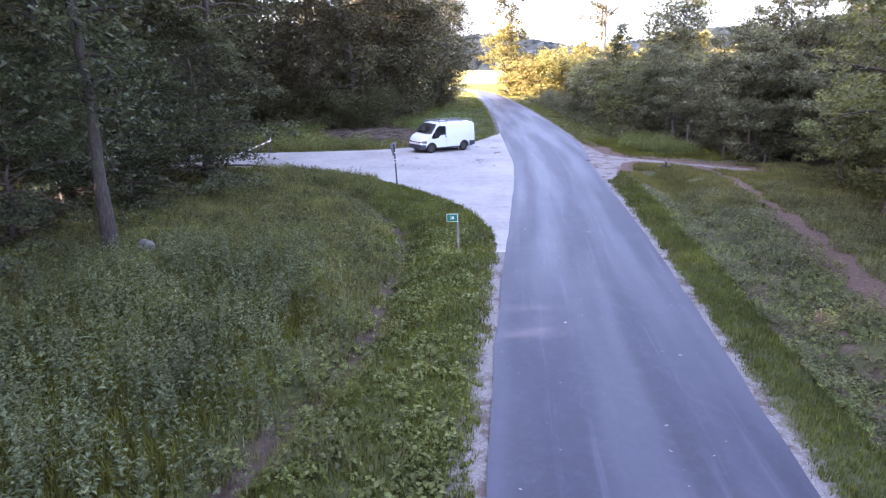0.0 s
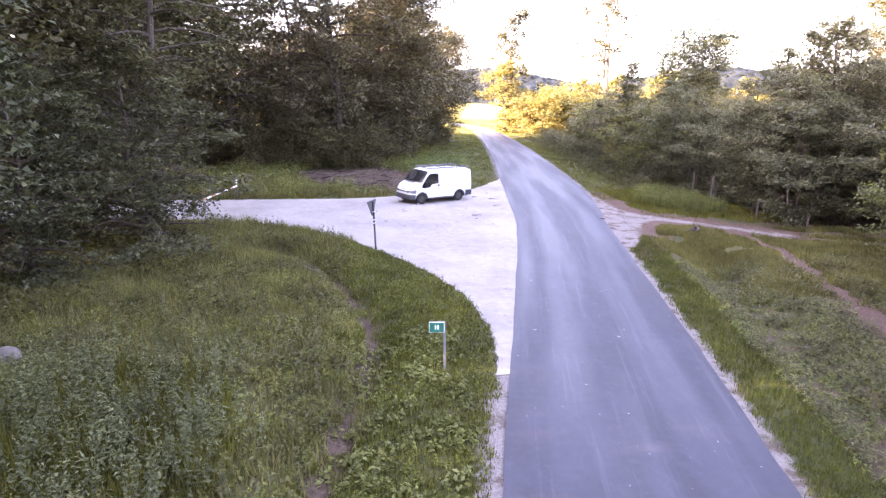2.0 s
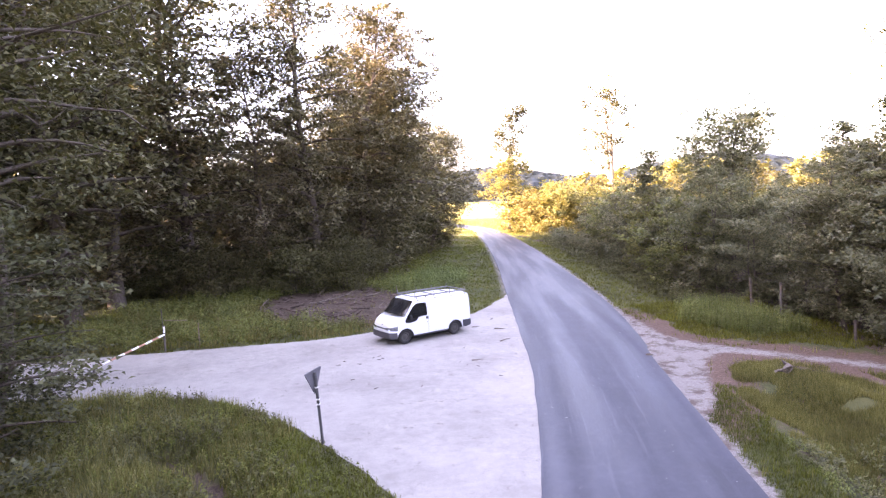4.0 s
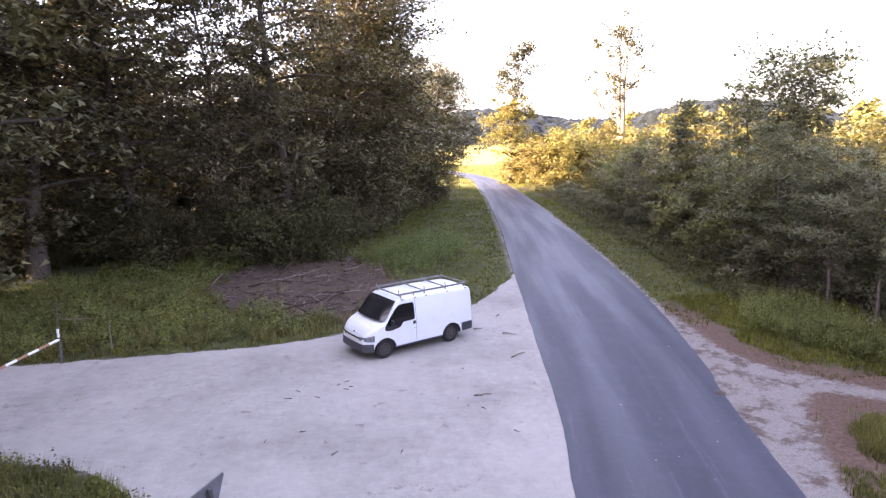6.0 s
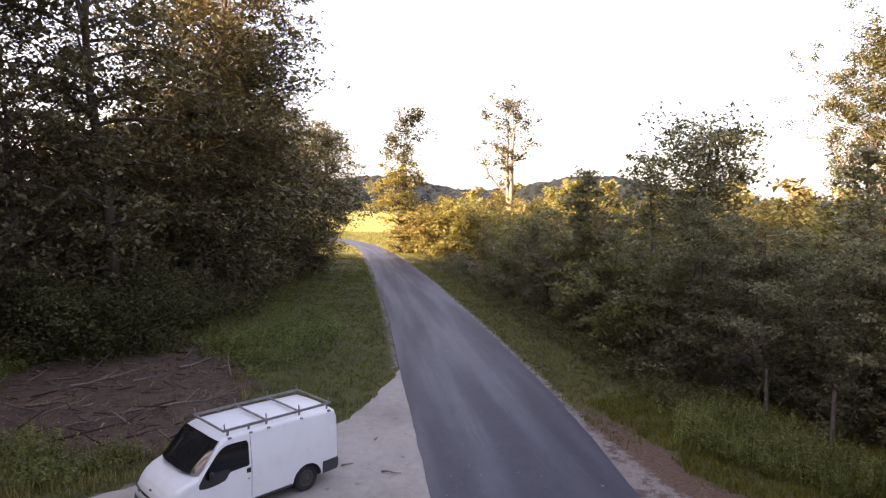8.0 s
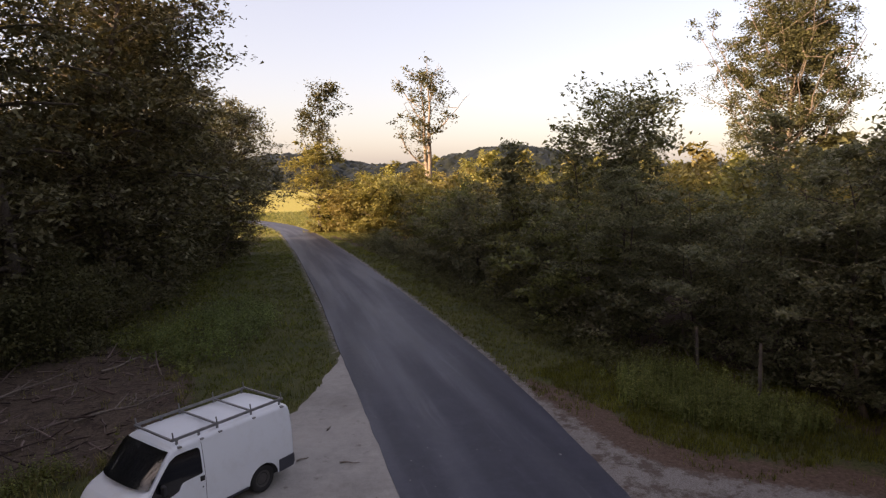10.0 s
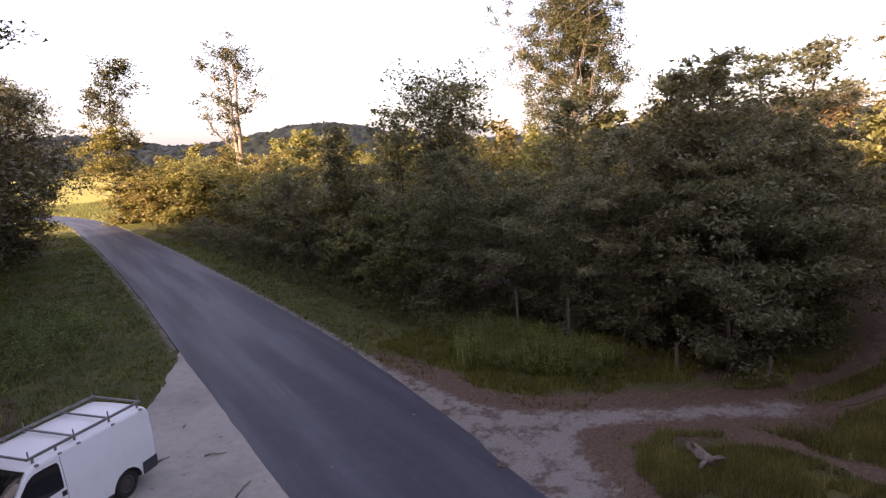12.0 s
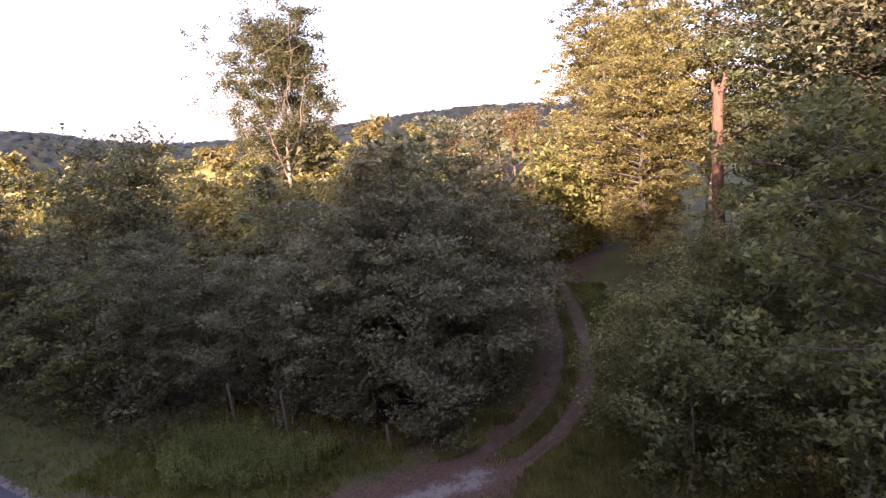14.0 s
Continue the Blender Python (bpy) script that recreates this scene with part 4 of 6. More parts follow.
def build_right_wood():
    """The trees south of the forest track, and the tall sunlit ones behind the thicket."""
    kinds = [
        tree_meshes(51, 15, 4.0, 0.05, 0.22, 40, 11000, 0.22, M_LEAF_BEECH, peak=0.4, spread=0.4, layer=0.42),
        tree_meshes(52, 20, 4.8, 0.10, 0.27, 48, 16000, 0.24, M_LEAF_FOREST, peak=0.5, spread=0.55, layer=0.42, power=0.6),
        tree_meshes(53, 6.5, 2.8, 0.0, 0.09, 34, 8000, 0.17, M_LEAF_BEECH, peak=0.35, spread=0.4, layer=0.42, stems=2),
    ]
    places = [(11.3, 19.4, 0, 0.9), (9.7, 15.0, 0, 0.95), (8.5, 10.4, 0, 1.0), (7.3, 5.4, 0, 0.95), (5.8, -0.4, 0, 1.0), (12.9, 24.2, 2, 0.8), (21.4, 23.1, 0, 0.58), (14.6, 25.6, 2, 0.9), (21.0, 22.6, 2, 0.9), (22.4, 21.6, 2, 1.0), (33, 14, 1, 1.2), (38, 19, 1, 1.1), (30, 8, 1, 1.25), (29, 15.5, 1, 1.15), (16.5, 24.2, 2, 0.9), (19.4, 24.0, 2, 0.95), (23.6, 25.2, 2, 0.95), (17.2, 20.4, 0, 0.85), (15.2, 16.0, 2, 1.0), (14.0, 21.0, 2, 0.75), (12.6, 11.5, 2, 1.0), (13.5, 6.5, 0, 0.8), (17.5, 11.5, 0, 0.95), (11.5, 1.0, 2, 1.0), (12.5, -6, 0, 0.9), (24.6, 16.8, 1, 0.95), (27, 16.5, 1, 1.0), (19, 4, 1, 1.0), (33, 20, 0, 1.2), (26, 13, 1, 1.05), (18, -8, 1, 1.0)]
    grove("woodland_tree", kinds, places, "leafy deciduous tree beside the forest track", "trees south of the track")
    oak = open_tree(64, 25, 7.6, 0.30, 0.46, 46, 60000, 0.26, M_LEAF_DARK, M_PALE_BARK, 1.0, 2, 0.62)
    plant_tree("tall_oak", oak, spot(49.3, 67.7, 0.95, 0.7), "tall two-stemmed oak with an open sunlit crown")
    grove("tall_oak", [tree_meshes(62, 22, 6.2, 0.08, 0.36, 74, 36000, 0.24, M_LEAF_LIT, peak=0.5, spread=0.44, layer=0.36, power=0.55)], [(49.5, 34.0, 0, 0.92), (43, 29.5, 0, 0.88), (55, 29, 0, 0.95), (38.5, 28.2, 0, 0.72)], "broad sunlit oak behind the thicket", "sunlit oaks")
    # shadow masses between the gold crowns, darkened by leaf colour
    shaded_top = tree_meshes(69, 27, 6.0, 0.25, 0.4, 46, 15000, 0.3, M_LEAF_DARK, M_PALE_BARK, peak=0.6, spread=0.6, layer=0.45, power=0.6, thin=0.1)
    grove("tall_oak", [shaded_top], [(61, 35.5, 0, 1.0), (52, 25.0, 0, 0.95), (43.5, 22.0, 0, 0.9), (31, 18.8, 0, 0.9)], "tall oak with shade-dark leaves rising behind the sunlit crowns", "dark oaks")
    pine = open_tree(73, 12.6, 1.9, 0.68, 0.26, 8, 1500, 0.30, M_LEAF_PINE_LIT, M_RED_BARK, 1.0, 1, 0.6)
    for k, (x, y, size) in enumerate([(76.0, 59.5, 0.88), (78.6, 56.6, 0.98), (80.4, 53.9, 1.02), (79.4, 51.4, 0.96), (83, 57.5, 1.05), (82.5, 50.4, 1.04), (77.0, 62.0, 0.8), (75.5, 55.0, 0.84)]):
        if k == 0:
            first = plant_tree("pine", pine, spot(x, y, size), "distant red-barked pine with a flat sunlit crown", group="pine clump")
        else:
            copy_thing(first, spot(x, y, size / 0.88, 1.3 * k))
    round_top = tree_meshes(63, 12.6, 3.0, 0.44, 0.16, 50, 9500, 0.22, M_LEAF_HEDGE, peak=0.55, spread=0.45, power=0.45, thin=0.15, lean=0.0, layer=0.7)
    plant_tree("round_crowned_tree", round_top, spot(16.4, 51, 1.0, 0.3), "dark round-crowned tree rising above the thicket")
    plant_tree("round_crowned_tree", tree_meshes(64, 11.4, 1.9, 0.55, 0.11, 20, 1500, 0.27, M_LEAF_HEDGE, peak=0.55, spread=0.4), spot(16.6, 55.5, 1.0, 0.3), "dark open-crowned tree rising above the thicket")
    plant_tree("pointed_tree", tree_meshes(68, 10.6, 2.3, 0.25, 0.14, 40, 6500, 0.24, M_LEAF_HEDGE, peak=0.3, spread=0.36, layer=0.4, power=1.2, stems=2), spot(13.9, 57.5, 1.0, 1.1), "dark bushy tree with ragged pointed tops")
    ash = tree_meshes(65, 13.5, 5.4, 0.0, 0.22, 50, 9500, 0.36, M_LEAF_LIT, peak=0.4, spread=0.5, layer=0.45)
    ob = plant_tree("roadside_tree", ash, spot(12.4, 112.5, 1.0, 0.4), "tall narrow tree by the sunlit bend, thin towards its top")
    lead = open_tree(67, 20.5, 3.3, 0.45, 0.28, 10, 3200, 0.38, M_LEAF_DARK, M_BARK, 0.8, 1)
    part("leader", lead[0], None, ob, "bare upper stem")
    part("top_foliage", lead[1], None, ob, "thin tufts of leaves")
    dying = open_tree(66, 27.5, 6.8, 0.36, 0.75, 15, 3600, 0.44, M_LEAF_DARK, M_PALE_BARK, 0.7, 2)
    plant_tree("half_dead_tree", dying, spot(35.0, 126, 1.0, 1.4), "half-dead tree with bare pale limbs and few leaves")
    # only the sunlit stretch of a taller living trunk, ended as a stub
    stub = gather([
        tube([(0, 0, -0.3), (0.1, 0, 4), (0.22, 0.1, 8.6), (0.25, 0.1, 11.4), (0.26, 0.08, 12.1), (0.2, 0.02, 12.45)], [0.42, 0.36, 0.31, 0.28, 0.26, 0.05], 12),
        tube([(0.2, -0.1, 12.0), (0.18, -0.28, 12.7), (0.2, -0.2, 13.0)], [0.19, 0.13, 0.02], 7),
        tube([(0.28, 0.3, 12.0), (0.3, 0.36, 12.5), (0.28, 0.34, 12.7)], [0.14, 0.09, 0.02], 7),
        tube([(0.25, 0.1, 7.2), (0.0, -0.5, 7.6), (-0.1, -0.8, 7.8)], [0.08, 0.05, 0.03], 5),
    ])
    ob = thing("broken_trunk", spot(32.5, 23.9), "sunlit stretch of a living trunk among the leaves, light in its red-brown colour", "dead tree")
    part("trunk", mesh_from("trunk", *stub, M_RED_BARK, True), None, ob)


def build_far_woods():
    """Wooded ridges at the horizon and the tree belt beyond the field."""
    r = np.random.default_rng(3)

    def ridge(name, a0, a1, far, crest, label):
        n, rows = 420, 26
        ang = np.radians(np.linspace(a0, a1, n))
        u = np.linspace(0, 1, rows)
        hgt = np.array([crest(a) for a in np.degrees(ang)])
        dist = far + u[None, :] * 160 + r.uniform(-4, 4, (n, rows))
        z = hgt[:, None] * np.sin(u * np.pi * 0.5)[None, :] + r.uniform(0, 5.5, (n, rows)) * (0.35 + 0.65 * (u > 0.05)) - 3.0
        x, y = np.sin(ang)[:, None] * dist - 5, np.cos(ang)[:, None] * dist + 24
        verts = np.stack([x, y, z], -1).reshape(-1, 3)
        i, j = np.meshgrid(np.arange(n - 1), np.arange(rows - 1), indexing="ij")
        faces = np.stack([i * rows + j, (i + 1) * rows + j, (i + 1) * rows + j + 1, i * rows + j + 1], -1).reshape(-1, 4)
        tagged(new(name, mesh_from(name, verts, faces, M_WOODS)), label, "wooded hill", kind="structure")

    ridge("far_ridge", -35, 120, 520, lambda a: 15 + 19 * math.exp(-(((a - 9) / 6.5) ** 2)) + 25 * math.exp(-(((a - 29) / 8) ** 2)) + 16 * math.exp(-(((a - 68) / 14) ** 2)), "dark wooded ridge on the horizon")
    belt = tree_meshes(71, 13, 4.2, 0.02, 0.2, 6, 900, 1.0, M_LEAF_LIT, peak=0.4, spread=0.9)
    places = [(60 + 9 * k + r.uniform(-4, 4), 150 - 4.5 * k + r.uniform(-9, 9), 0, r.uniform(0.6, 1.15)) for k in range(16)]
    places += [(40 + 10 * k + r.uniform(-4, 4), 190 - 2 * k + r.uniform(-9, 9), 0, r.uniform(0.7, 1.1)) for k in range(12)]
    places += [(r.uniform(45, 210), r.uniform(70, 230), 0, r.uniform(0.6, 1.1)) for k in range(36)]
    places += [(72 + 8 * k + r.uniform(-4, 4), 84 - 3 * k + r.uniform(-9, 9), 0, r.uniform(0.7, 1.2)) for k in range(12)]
    # shaded copies of the belt trees, dark by leaf colour
    dark = tree_meshes(72, 13, 4.6, 0.02, 0.2, 8, 1300, 0.8, M_LEAF_DARK, peak=0.45, spread=0.8)
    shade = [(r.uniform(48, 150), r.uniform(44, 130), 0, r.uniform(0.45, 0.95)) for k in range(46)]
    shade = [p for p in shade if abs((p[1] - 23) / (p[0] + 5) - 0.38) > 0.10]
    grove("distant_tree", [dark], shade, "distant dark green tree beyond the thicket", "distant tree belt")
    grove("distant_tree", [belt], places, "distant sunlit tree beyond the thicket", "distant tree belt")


# ---------------------------------------------------------------- the van (x ahead, y to its left, z up)
AXLE_F, AXLE_R, WHEEL_R = 1.34, -1.48, 0.335
VAN_TOP = [(-2.42, 1.80), (-2.39, 1.90), (-2.27, 1.95), (-1.0, 1.985), (0.4, 1.975), (0.70, 1.945), (0.80, 1.90), (0.92, 1.79), (1.09, 1.575), (1.26, 1.36), (1.34, 1.28), (1.42, 1.24), (1.62, 1.165), (1.80, 1.07), (1.93, 0.96), (2.02, 0.85), (2.06, 0.76), (2.09, 0.62)]


def van_top(x):
    return float(np.interp(x, [p[0] for p in VAN_TOP], [p[1] for p in VAN_TOP]))


def van_half(x, z):
    """Half the body's width at a place along it and a height."""
    w = 0.965 - 0.27 * max(0.0, (x - 1.30) / 0.79) ** 2.6 - 0.03 * max(0.0, (-2.1 - x) / 0.36) ** 2
    w -= 0.125 * max(0.0, (z - 1.02) / 0.95) ** 1.4
    return w - 0.03 * max(0.0, (0.5 - z) / 0.3) ** 2


def van_low(x):
    z = 0.33
    for axle in (AXLE_F, AXLE_R):
        d = abs(x - axle)
        if d < 0.43:
            z = max(z, 0.30 + math.sqrt(0.43**2 - d * d))
    return z


def van_body():
    xs = sorted({*np.linspace(-2.42, 2.09, 60).round(3), *(AXLE_F + np.linspace(-0.43, 0.43, 25)).round(3), *(AXLE_R + np.linspace(-0.43, 0.43, 25)).round(3), *[p[0] for p in VAN_TOP]})
    rings = []
    for x in xs:
        top, low = van_top(x), van_low(x)
        cr = min(0.11, (top - low) * 0.35)
        pts = [(van_half(x, low + (top - cr - low) * u), low + (top - cr - low) * u) for u in np.linspace(0, 1, 9)]
        y0 = pts[-1][0]
        pts += [(y0 - cr * (1 - math.cos(a)) * 1.15, top - cr + cr * math.sin(a)) for a in np.radians([22, 45, 68, 90])]
        ye = pts[-1][0]
        pts += [(ye * u, top + 0.03 * (1 - u * u)) for u in (0.7, 0.35, 0.0)]
        rings.append([(x, y, z) for y, z in pts] + [(x, -y, z) for y, z in pts[-2::-1]])
    k = len(rings[0])
    verts = np.array(rings).reshape(-1, 3)
    faces = [(a * k + b, a * k + b + 1, (a + 1) * k + b + 1, (a + 1) * k + b) for a in range(len(rings) - 1) for b in range(k - 1)]
    faces += [tuple(range(k)), tuple(range((len(rings) - 1) * k, len(rings) * k))[::-1]]
    me = mesh_from("body", verts, faces, M_PAINT, True)
    bm = bmesh.new()
    bm.from_mesh(me)
    bpy.data.meshes.remove(me)
    return bm


def side_panel(outline, side, proud=0.007, steps=6):
    """A thin panel on the van's side: outline of (x, low z, high z), following the body."""
    bm = bmesh.new()
    rows = []
    for x, low, high in outline:
        rows.append([bm.verts.new((x, side * (van_half(x, z) + proud), z)) for z in np.linspace(low, high, steps)])
    for a, b in zip(rows, rows[1:]):
        for i in range(steps - 1):
            bm.faces.new((a[i], b[i], b[i + 1], a[i + 1]))
    return bm


def band(plan, rise, proud, steps=4):
    """A strip round the nose: plan points (x, y), heights from rise(index), standing proud of the body."""
    bm = bmesh.new()
    n = len(plan)
    cols = []
    for k, (x, y) in enumerate(plan):
        (ax, ay), (bx, by) = plan[max(0, k - 1)], plan[min(n - 1, k + 1)]
        out = Vector((by - ay, ax - bx, 0)).normalized()
        if out.x < 0 or abs(out.x) < 1e-6 and out.y * y < 0:
            out = -out
        low, high = rise(k)
        cols.append([bm.verts.new((x + out.x * proud * q, y + out.y * proud * q, z)) for z, q in zip(np.linspace(low, high, steps), [1.0] * (steps - 1) + [0.55])])
    for a, b in zip(cols, cols[1:]):
        for i in range(steps - 1):
            bm.faces.new((a[i], b[i], b[i + 1], a[i + 1]))
    return bm


def build_van():
    ahead = radians(-148.1)
    van = thing("van", Matrix.Translation((-5.85, 39.65, 0.018)) @ Matrix.Rotation(ahead, 4, "Z"), "white panel van with grey bumpers parked on the gravel", "van")
    body = part("body", van_body(), M_PAINT, van, smooth=True)
    mod = body.modifiers.new("edges", "WEIGHTED_NORMAL")
    mod.keep_sharp = True
    bm = bmesh.new()
    box(bm, -2.36, 1.96, -0.78, 0.78, 0.26, 0.75)
    part("underbody", bm, M_BLACK, van, "dark underbody and wheel wells")
    # windscreen: follows the slope between roof and bonnet, bowed forward in the middle
    bm = bmesh.new()
    rows = []
    for x in np.linspace(0.815, 1.345, 10):
        z = van_top(x)
        half = van_half(x, z) - 0.035
        bow = 0.06 + 0.13 * (x - 0.815) / 0.53
        rows.append([bm.verts.new((x + 0.014 + bow * (1 - abs(u) ** 3), half * u, z + 0.014 + 0.035 * (1 - u * u))) for u in np.linspace(-1, 1, 15)])
    for a, b in zip(rows, rows[1:]):
        for i in range(14):
            bm.faces.new((a[i], a[i + 1], b[i + 1], b[i]))
    part("windscreen", bm, M_GLASS, van, "dark reflecting windscreen", True)
    for side in (1, -1):
        glass = [(0.14, 1.21, 1.70), (0.18, 1.185, 1.775), (0.45, 1.175, 1.79), (0.62, 1.165, 1.785), (0.67, 1.11, 1.78), (0.73, 1.02, 1.77), (0.86, 0.985, 1.70), (1.00, 0.965, 1.555), (1.12, 0.955, 1.42), (1.24, 0.96, 1.27), (1.33, 0.985, 1.14), (1.36, 1.01, 1.09)]
        part("door_window", side_panel(glass, side), M_GLASS, van, "dark glass of the cab door", True)
        seam = [(0.075, 0.42, 1.86), (0.087, 0.42, 1.86)]
        part("door_gap", side_panel(seam, side, 0.002, 12), M_BLACK, van)
        bm = bmesh.new()
        box(bm, 0.11, 0.21, *sorted((side * 0.955, side * 0.985)), 1.02, 1.13, 0.008)
        part("door_handle", bm, M_BLACK, van, "black door handle")
        bm = bmesh.new()
        box(bm, 0.14, 0.17, *sorted((side * 0.962, side * 0.972)), 0.86, 0.89)
        part("door_lock", bm, M_BLACK, van)
        rib = [(x, 1.045 - 0.0, 1.075) for x in np.linspace(-2.26, 0.0, 12)]
        part("side_crease", side_panel(rib, side, 0.012, 3), M_PAINT, van, smooth=True)
        part("rear_bumper_corner", side_panel([(x, 0.34, 0.66) for x in (-2.42, -2.36, -2.15, -1.93)], side, 0.018, 3), M_PLASTIC, van, "grey plastic rear bumper corner")
        part("sill", side_panel([(x, 0.30, 0.36) for x in (-1.03, -0.4, 0.3, 0.89)], side, 0.008, 3), M_PLASTIC, van)
        # mirror on a stalk
        bm = bmesh.new()
        box(bm, 1.06, 1.15, *sorted((side * 0.99, side * 1.12)), 1.12, 1.33, 0.03)
        box(bm, 1.08, 1.13, *sorted((side * 0.90, side * 1.03)), 1.13, 1.19, 0.01)
        part("wing_mirror", bm, M_BLACK, van, "black wing mirror")
        # headlight wraps round the corner
        spots = [(x, van_half(x, 0.75)) for x in (1.74, 1.82, 1.90, 1.97, 2.03)] + [(2.06, 0.60), (2.072, 0.48), (2.078, 0.40)]
        part("headlight", band([(x, side * y) for x, y in spots], lambda k: (0.655 + 0.004 * k, 0.875 - 0.014 * k), 0.014), M_LAMP, van, "clear headlight", True)
        for axle in (AXLE_F, AXLE_R):
            build_wheel(van, axle, side)
        bm = bmesh.new()
        box(bm, -2.435, -2.415, *sorted((side * 0.74, side * 0.90)), 0.85, 1.35, 0.006)
        part("tail_light", bm, M_RED, van)
    nose = [(x, van_half(x, 0.5)) for x in (1.77, 1.84, 1.91, 1.98, 2.04, 2.07)] + [(2.10, 0.52), (2.112, 0.3), (2.118, 0.0)]
    nose = nose + [(x, -y) for x, y in nose[-2::-1]]
    part("front_bumper", band(nose, lambda k: (0.31, 0.585), 0.03, 5), M_PLASTIC, van, "grey plastic front bumper", True)
    slot = [(2.062, 0.44), (2.072, 0.3), (2.076, 0.0), (2.072, -0.3), (2.062, -0.44)]
    part("grille", band(slot, lambda k: (0.70, 0.765), 0.008), M_BLACK, van, "black slot grille")
    bm = bmesh.new()
    box(bm, -2.52, -2.38, -0.88, 0.88, 0.34, 0.58, 0.03)
    part("rear_bumper", bm, M_PLASTIC, van, "grey plastic rear bumper")
    bm = bmesh.new()
    bmesh.ops.create_uvsphere(bm, u_segments=14, v_segments=7, radius=1.0)
    bmesh.ops.scale(bm, vec=(0.02, 0.065, 0.03), verts=bm.verts)
    bmesh.ops.translate(bm, vec=(2.015, 0, 0.87), verts=bm.verts)
    part("badge", bm, M_POLE, van, "small dark oval badge", True)
    build_rack(van)


def build_wheel(van, axle, side):
    def lathe(profile, material, name, parent, label=""):
        bm = bmesh.new()
        n = 28
        rings = []
        for r, y in profile:
            rings.append([bm.verts.new((axle + r * math.cos(a), side * y, WHEEL_R + r * math.sin(a))) for a in np.linspace(0, 2 * math.pi, n, endpoint=False)])
        for a, b in zip(rings, rings[1:]):
            for i in range(n):
                bm.faces.new((a[i], a[(i + 1) % n], b[(i + 1) % n], b[i]))
        bm.faces.new(rings[-1])
        return part(name, bm, material, parent, label, True)

    tyre = lathe([(0.30, 0.72), (0.335, 0.75), (0.337, 0.87), (0.325, 0.905), (0.28, 0.922), (0.215, 0.91), (0.20, 0.88)], M_TYRE, "wheel", van, "dusty black tyre")
    lathe([(0.212, 0.895), (0.205, 0.908), (0.18, 0.90), (0.15, 0.875), (0.10, 0.895), (0.06, 0.905), (0.03, 0.91)], M_STEEL, "rim", tyre, "dull grey steel rim")


def build_rack(van):
    """Ladder rack: two rails, cross bars, feet and end pegs."""
    z, half, back, front = 2.075, 0.75, -2.32, 0.70
    for side in (1, -1):
        bm = bmesh.new()
        box(bm, back, front, side * half - 0.02, side * half + 0.02, z - 0.025, z + 0.035, 0.006)
        part("rack_rail", bm, M_RACK, van, "steel roof rack side rail")
        for x in (-2.2, -1.35, -0.42, 0.05, 0.58):
            bm = bmesh.new()
            box(bm, x - 0.025, x + 0.025, side * (half + 0.0) - 0.012, side * (half + 0.0) + 0.012, 1.93, z, 0.003)
            box(bm, x - 0.04, x + 0.04, *sorted((side * half, side * (half + 0.13))), 1.90, 1.935, 0.006)
            part("rack_foot", bm, M_RACK, van)
        for x in (back + 0.05, -1.35, -0.42, front - 0.05):
            bm = bmesh.new()
            rod(bm, (x, side * half, z), (x + 0.015, side * half, z + 0.17), 0.017, 0.015)
            part("rack_peg", bm, M_RACK, van)
    for x in (back + 0.02, -1.35, -0.42, front - 0.02):
        bm = bmesh.new()
        box(bm, x - 0.022, x + 0.022, -half, half, z - 0.02, z + 0.02, 0.005)
        part("rack_bar", bm, M_RACK, van, "steel roof rack cross bar")


# ---------------------------------------------------------------- roadside things


def build_number_sign():
    x, y = -7.13, 15.4
    z = height_at(x, y)
    ob = thing("marker_sign", pose(x, y, z, 0, -2.0, -6), "small green marker plate on a grey post in the grass", "sign")
    bm = bmesh.new()
    box(bm, -0.03, 0.03, -0.02, 0.02, -0.2, 1.24, 0.006)
    part("post", bm, M_RACK, ob, "grey metal post")
    bm = bmesh.new()
    box(bm, -0.36, 0.0, -0.035, -0.021, 0.99, 1.25, 0.012)
    part("border", bm, M_WHITE, ob, "white plate border")
    bm = bmesh.new()
    box(bm, -0.347, -0.013, -0.040, -0.034, 1.003, 1.237, 0.01)
    plate = part("plate", bm, M_GREEN, ob, "green plate")
    for a, b in ((-0.225, -0.203), (-0.178, -0.128)):
        bm = bmesh.new()
        box(bm, a, b, -0.045, -0.039, 1.07, 1.17)
        part("bar", bm, M_WHITE, plate)


def build_yield_sign():
    x, y = -9.0, 27.3
    ob = thing("yield_sign", pose(x, y, height_at(x, y), 0, -3.5, 0), "triangular road sign seen from behind on a dark pole", "road sign")
    bm = bmesh.new()
    rod(bm, (0, 0, -0.3), (0, 0, 2.06), 0.04, 0.04, 10)
    part("pole", bm, M_POLE, ob, "dark pole")
    for z in (1.14, 1.28, 1.62):
        bm = bmesh.new()
        rod(bm, (0, 0, z), (0, 0, z + 0.035), 0.048, 0.048, 10)
        part("clamp", bm, M_WHITE, ob, "pale clamp band")
    bm = bmesh.new()
    tri = [(-0.38, 2.12), (0.38, 2.12), (0.40, 2.08), (0.03, 1.46), (-0.03, 1.46), (-0.40, 2.08)]
    turn = Matrix.Rotation(radians(66), 3, "Z")
    front = [bm.verts.new(turn @ Vector((a, 0.075, b))) for a, b in tri]
    back = [bm.verts.new(turn @ Vector((a, 0.045, b))) for a, b in tri]
    bm.faces.new(front)
    bm.faces.new(back[::-1])
    for i in range(6):
        bm.faces.new((front[i], back[i], back[(i + 1) % 6], front[(i + 1) % 6]))
    part("plate", bm, M_SIGNBACK, ob, "grey metal back of the triangular plate")


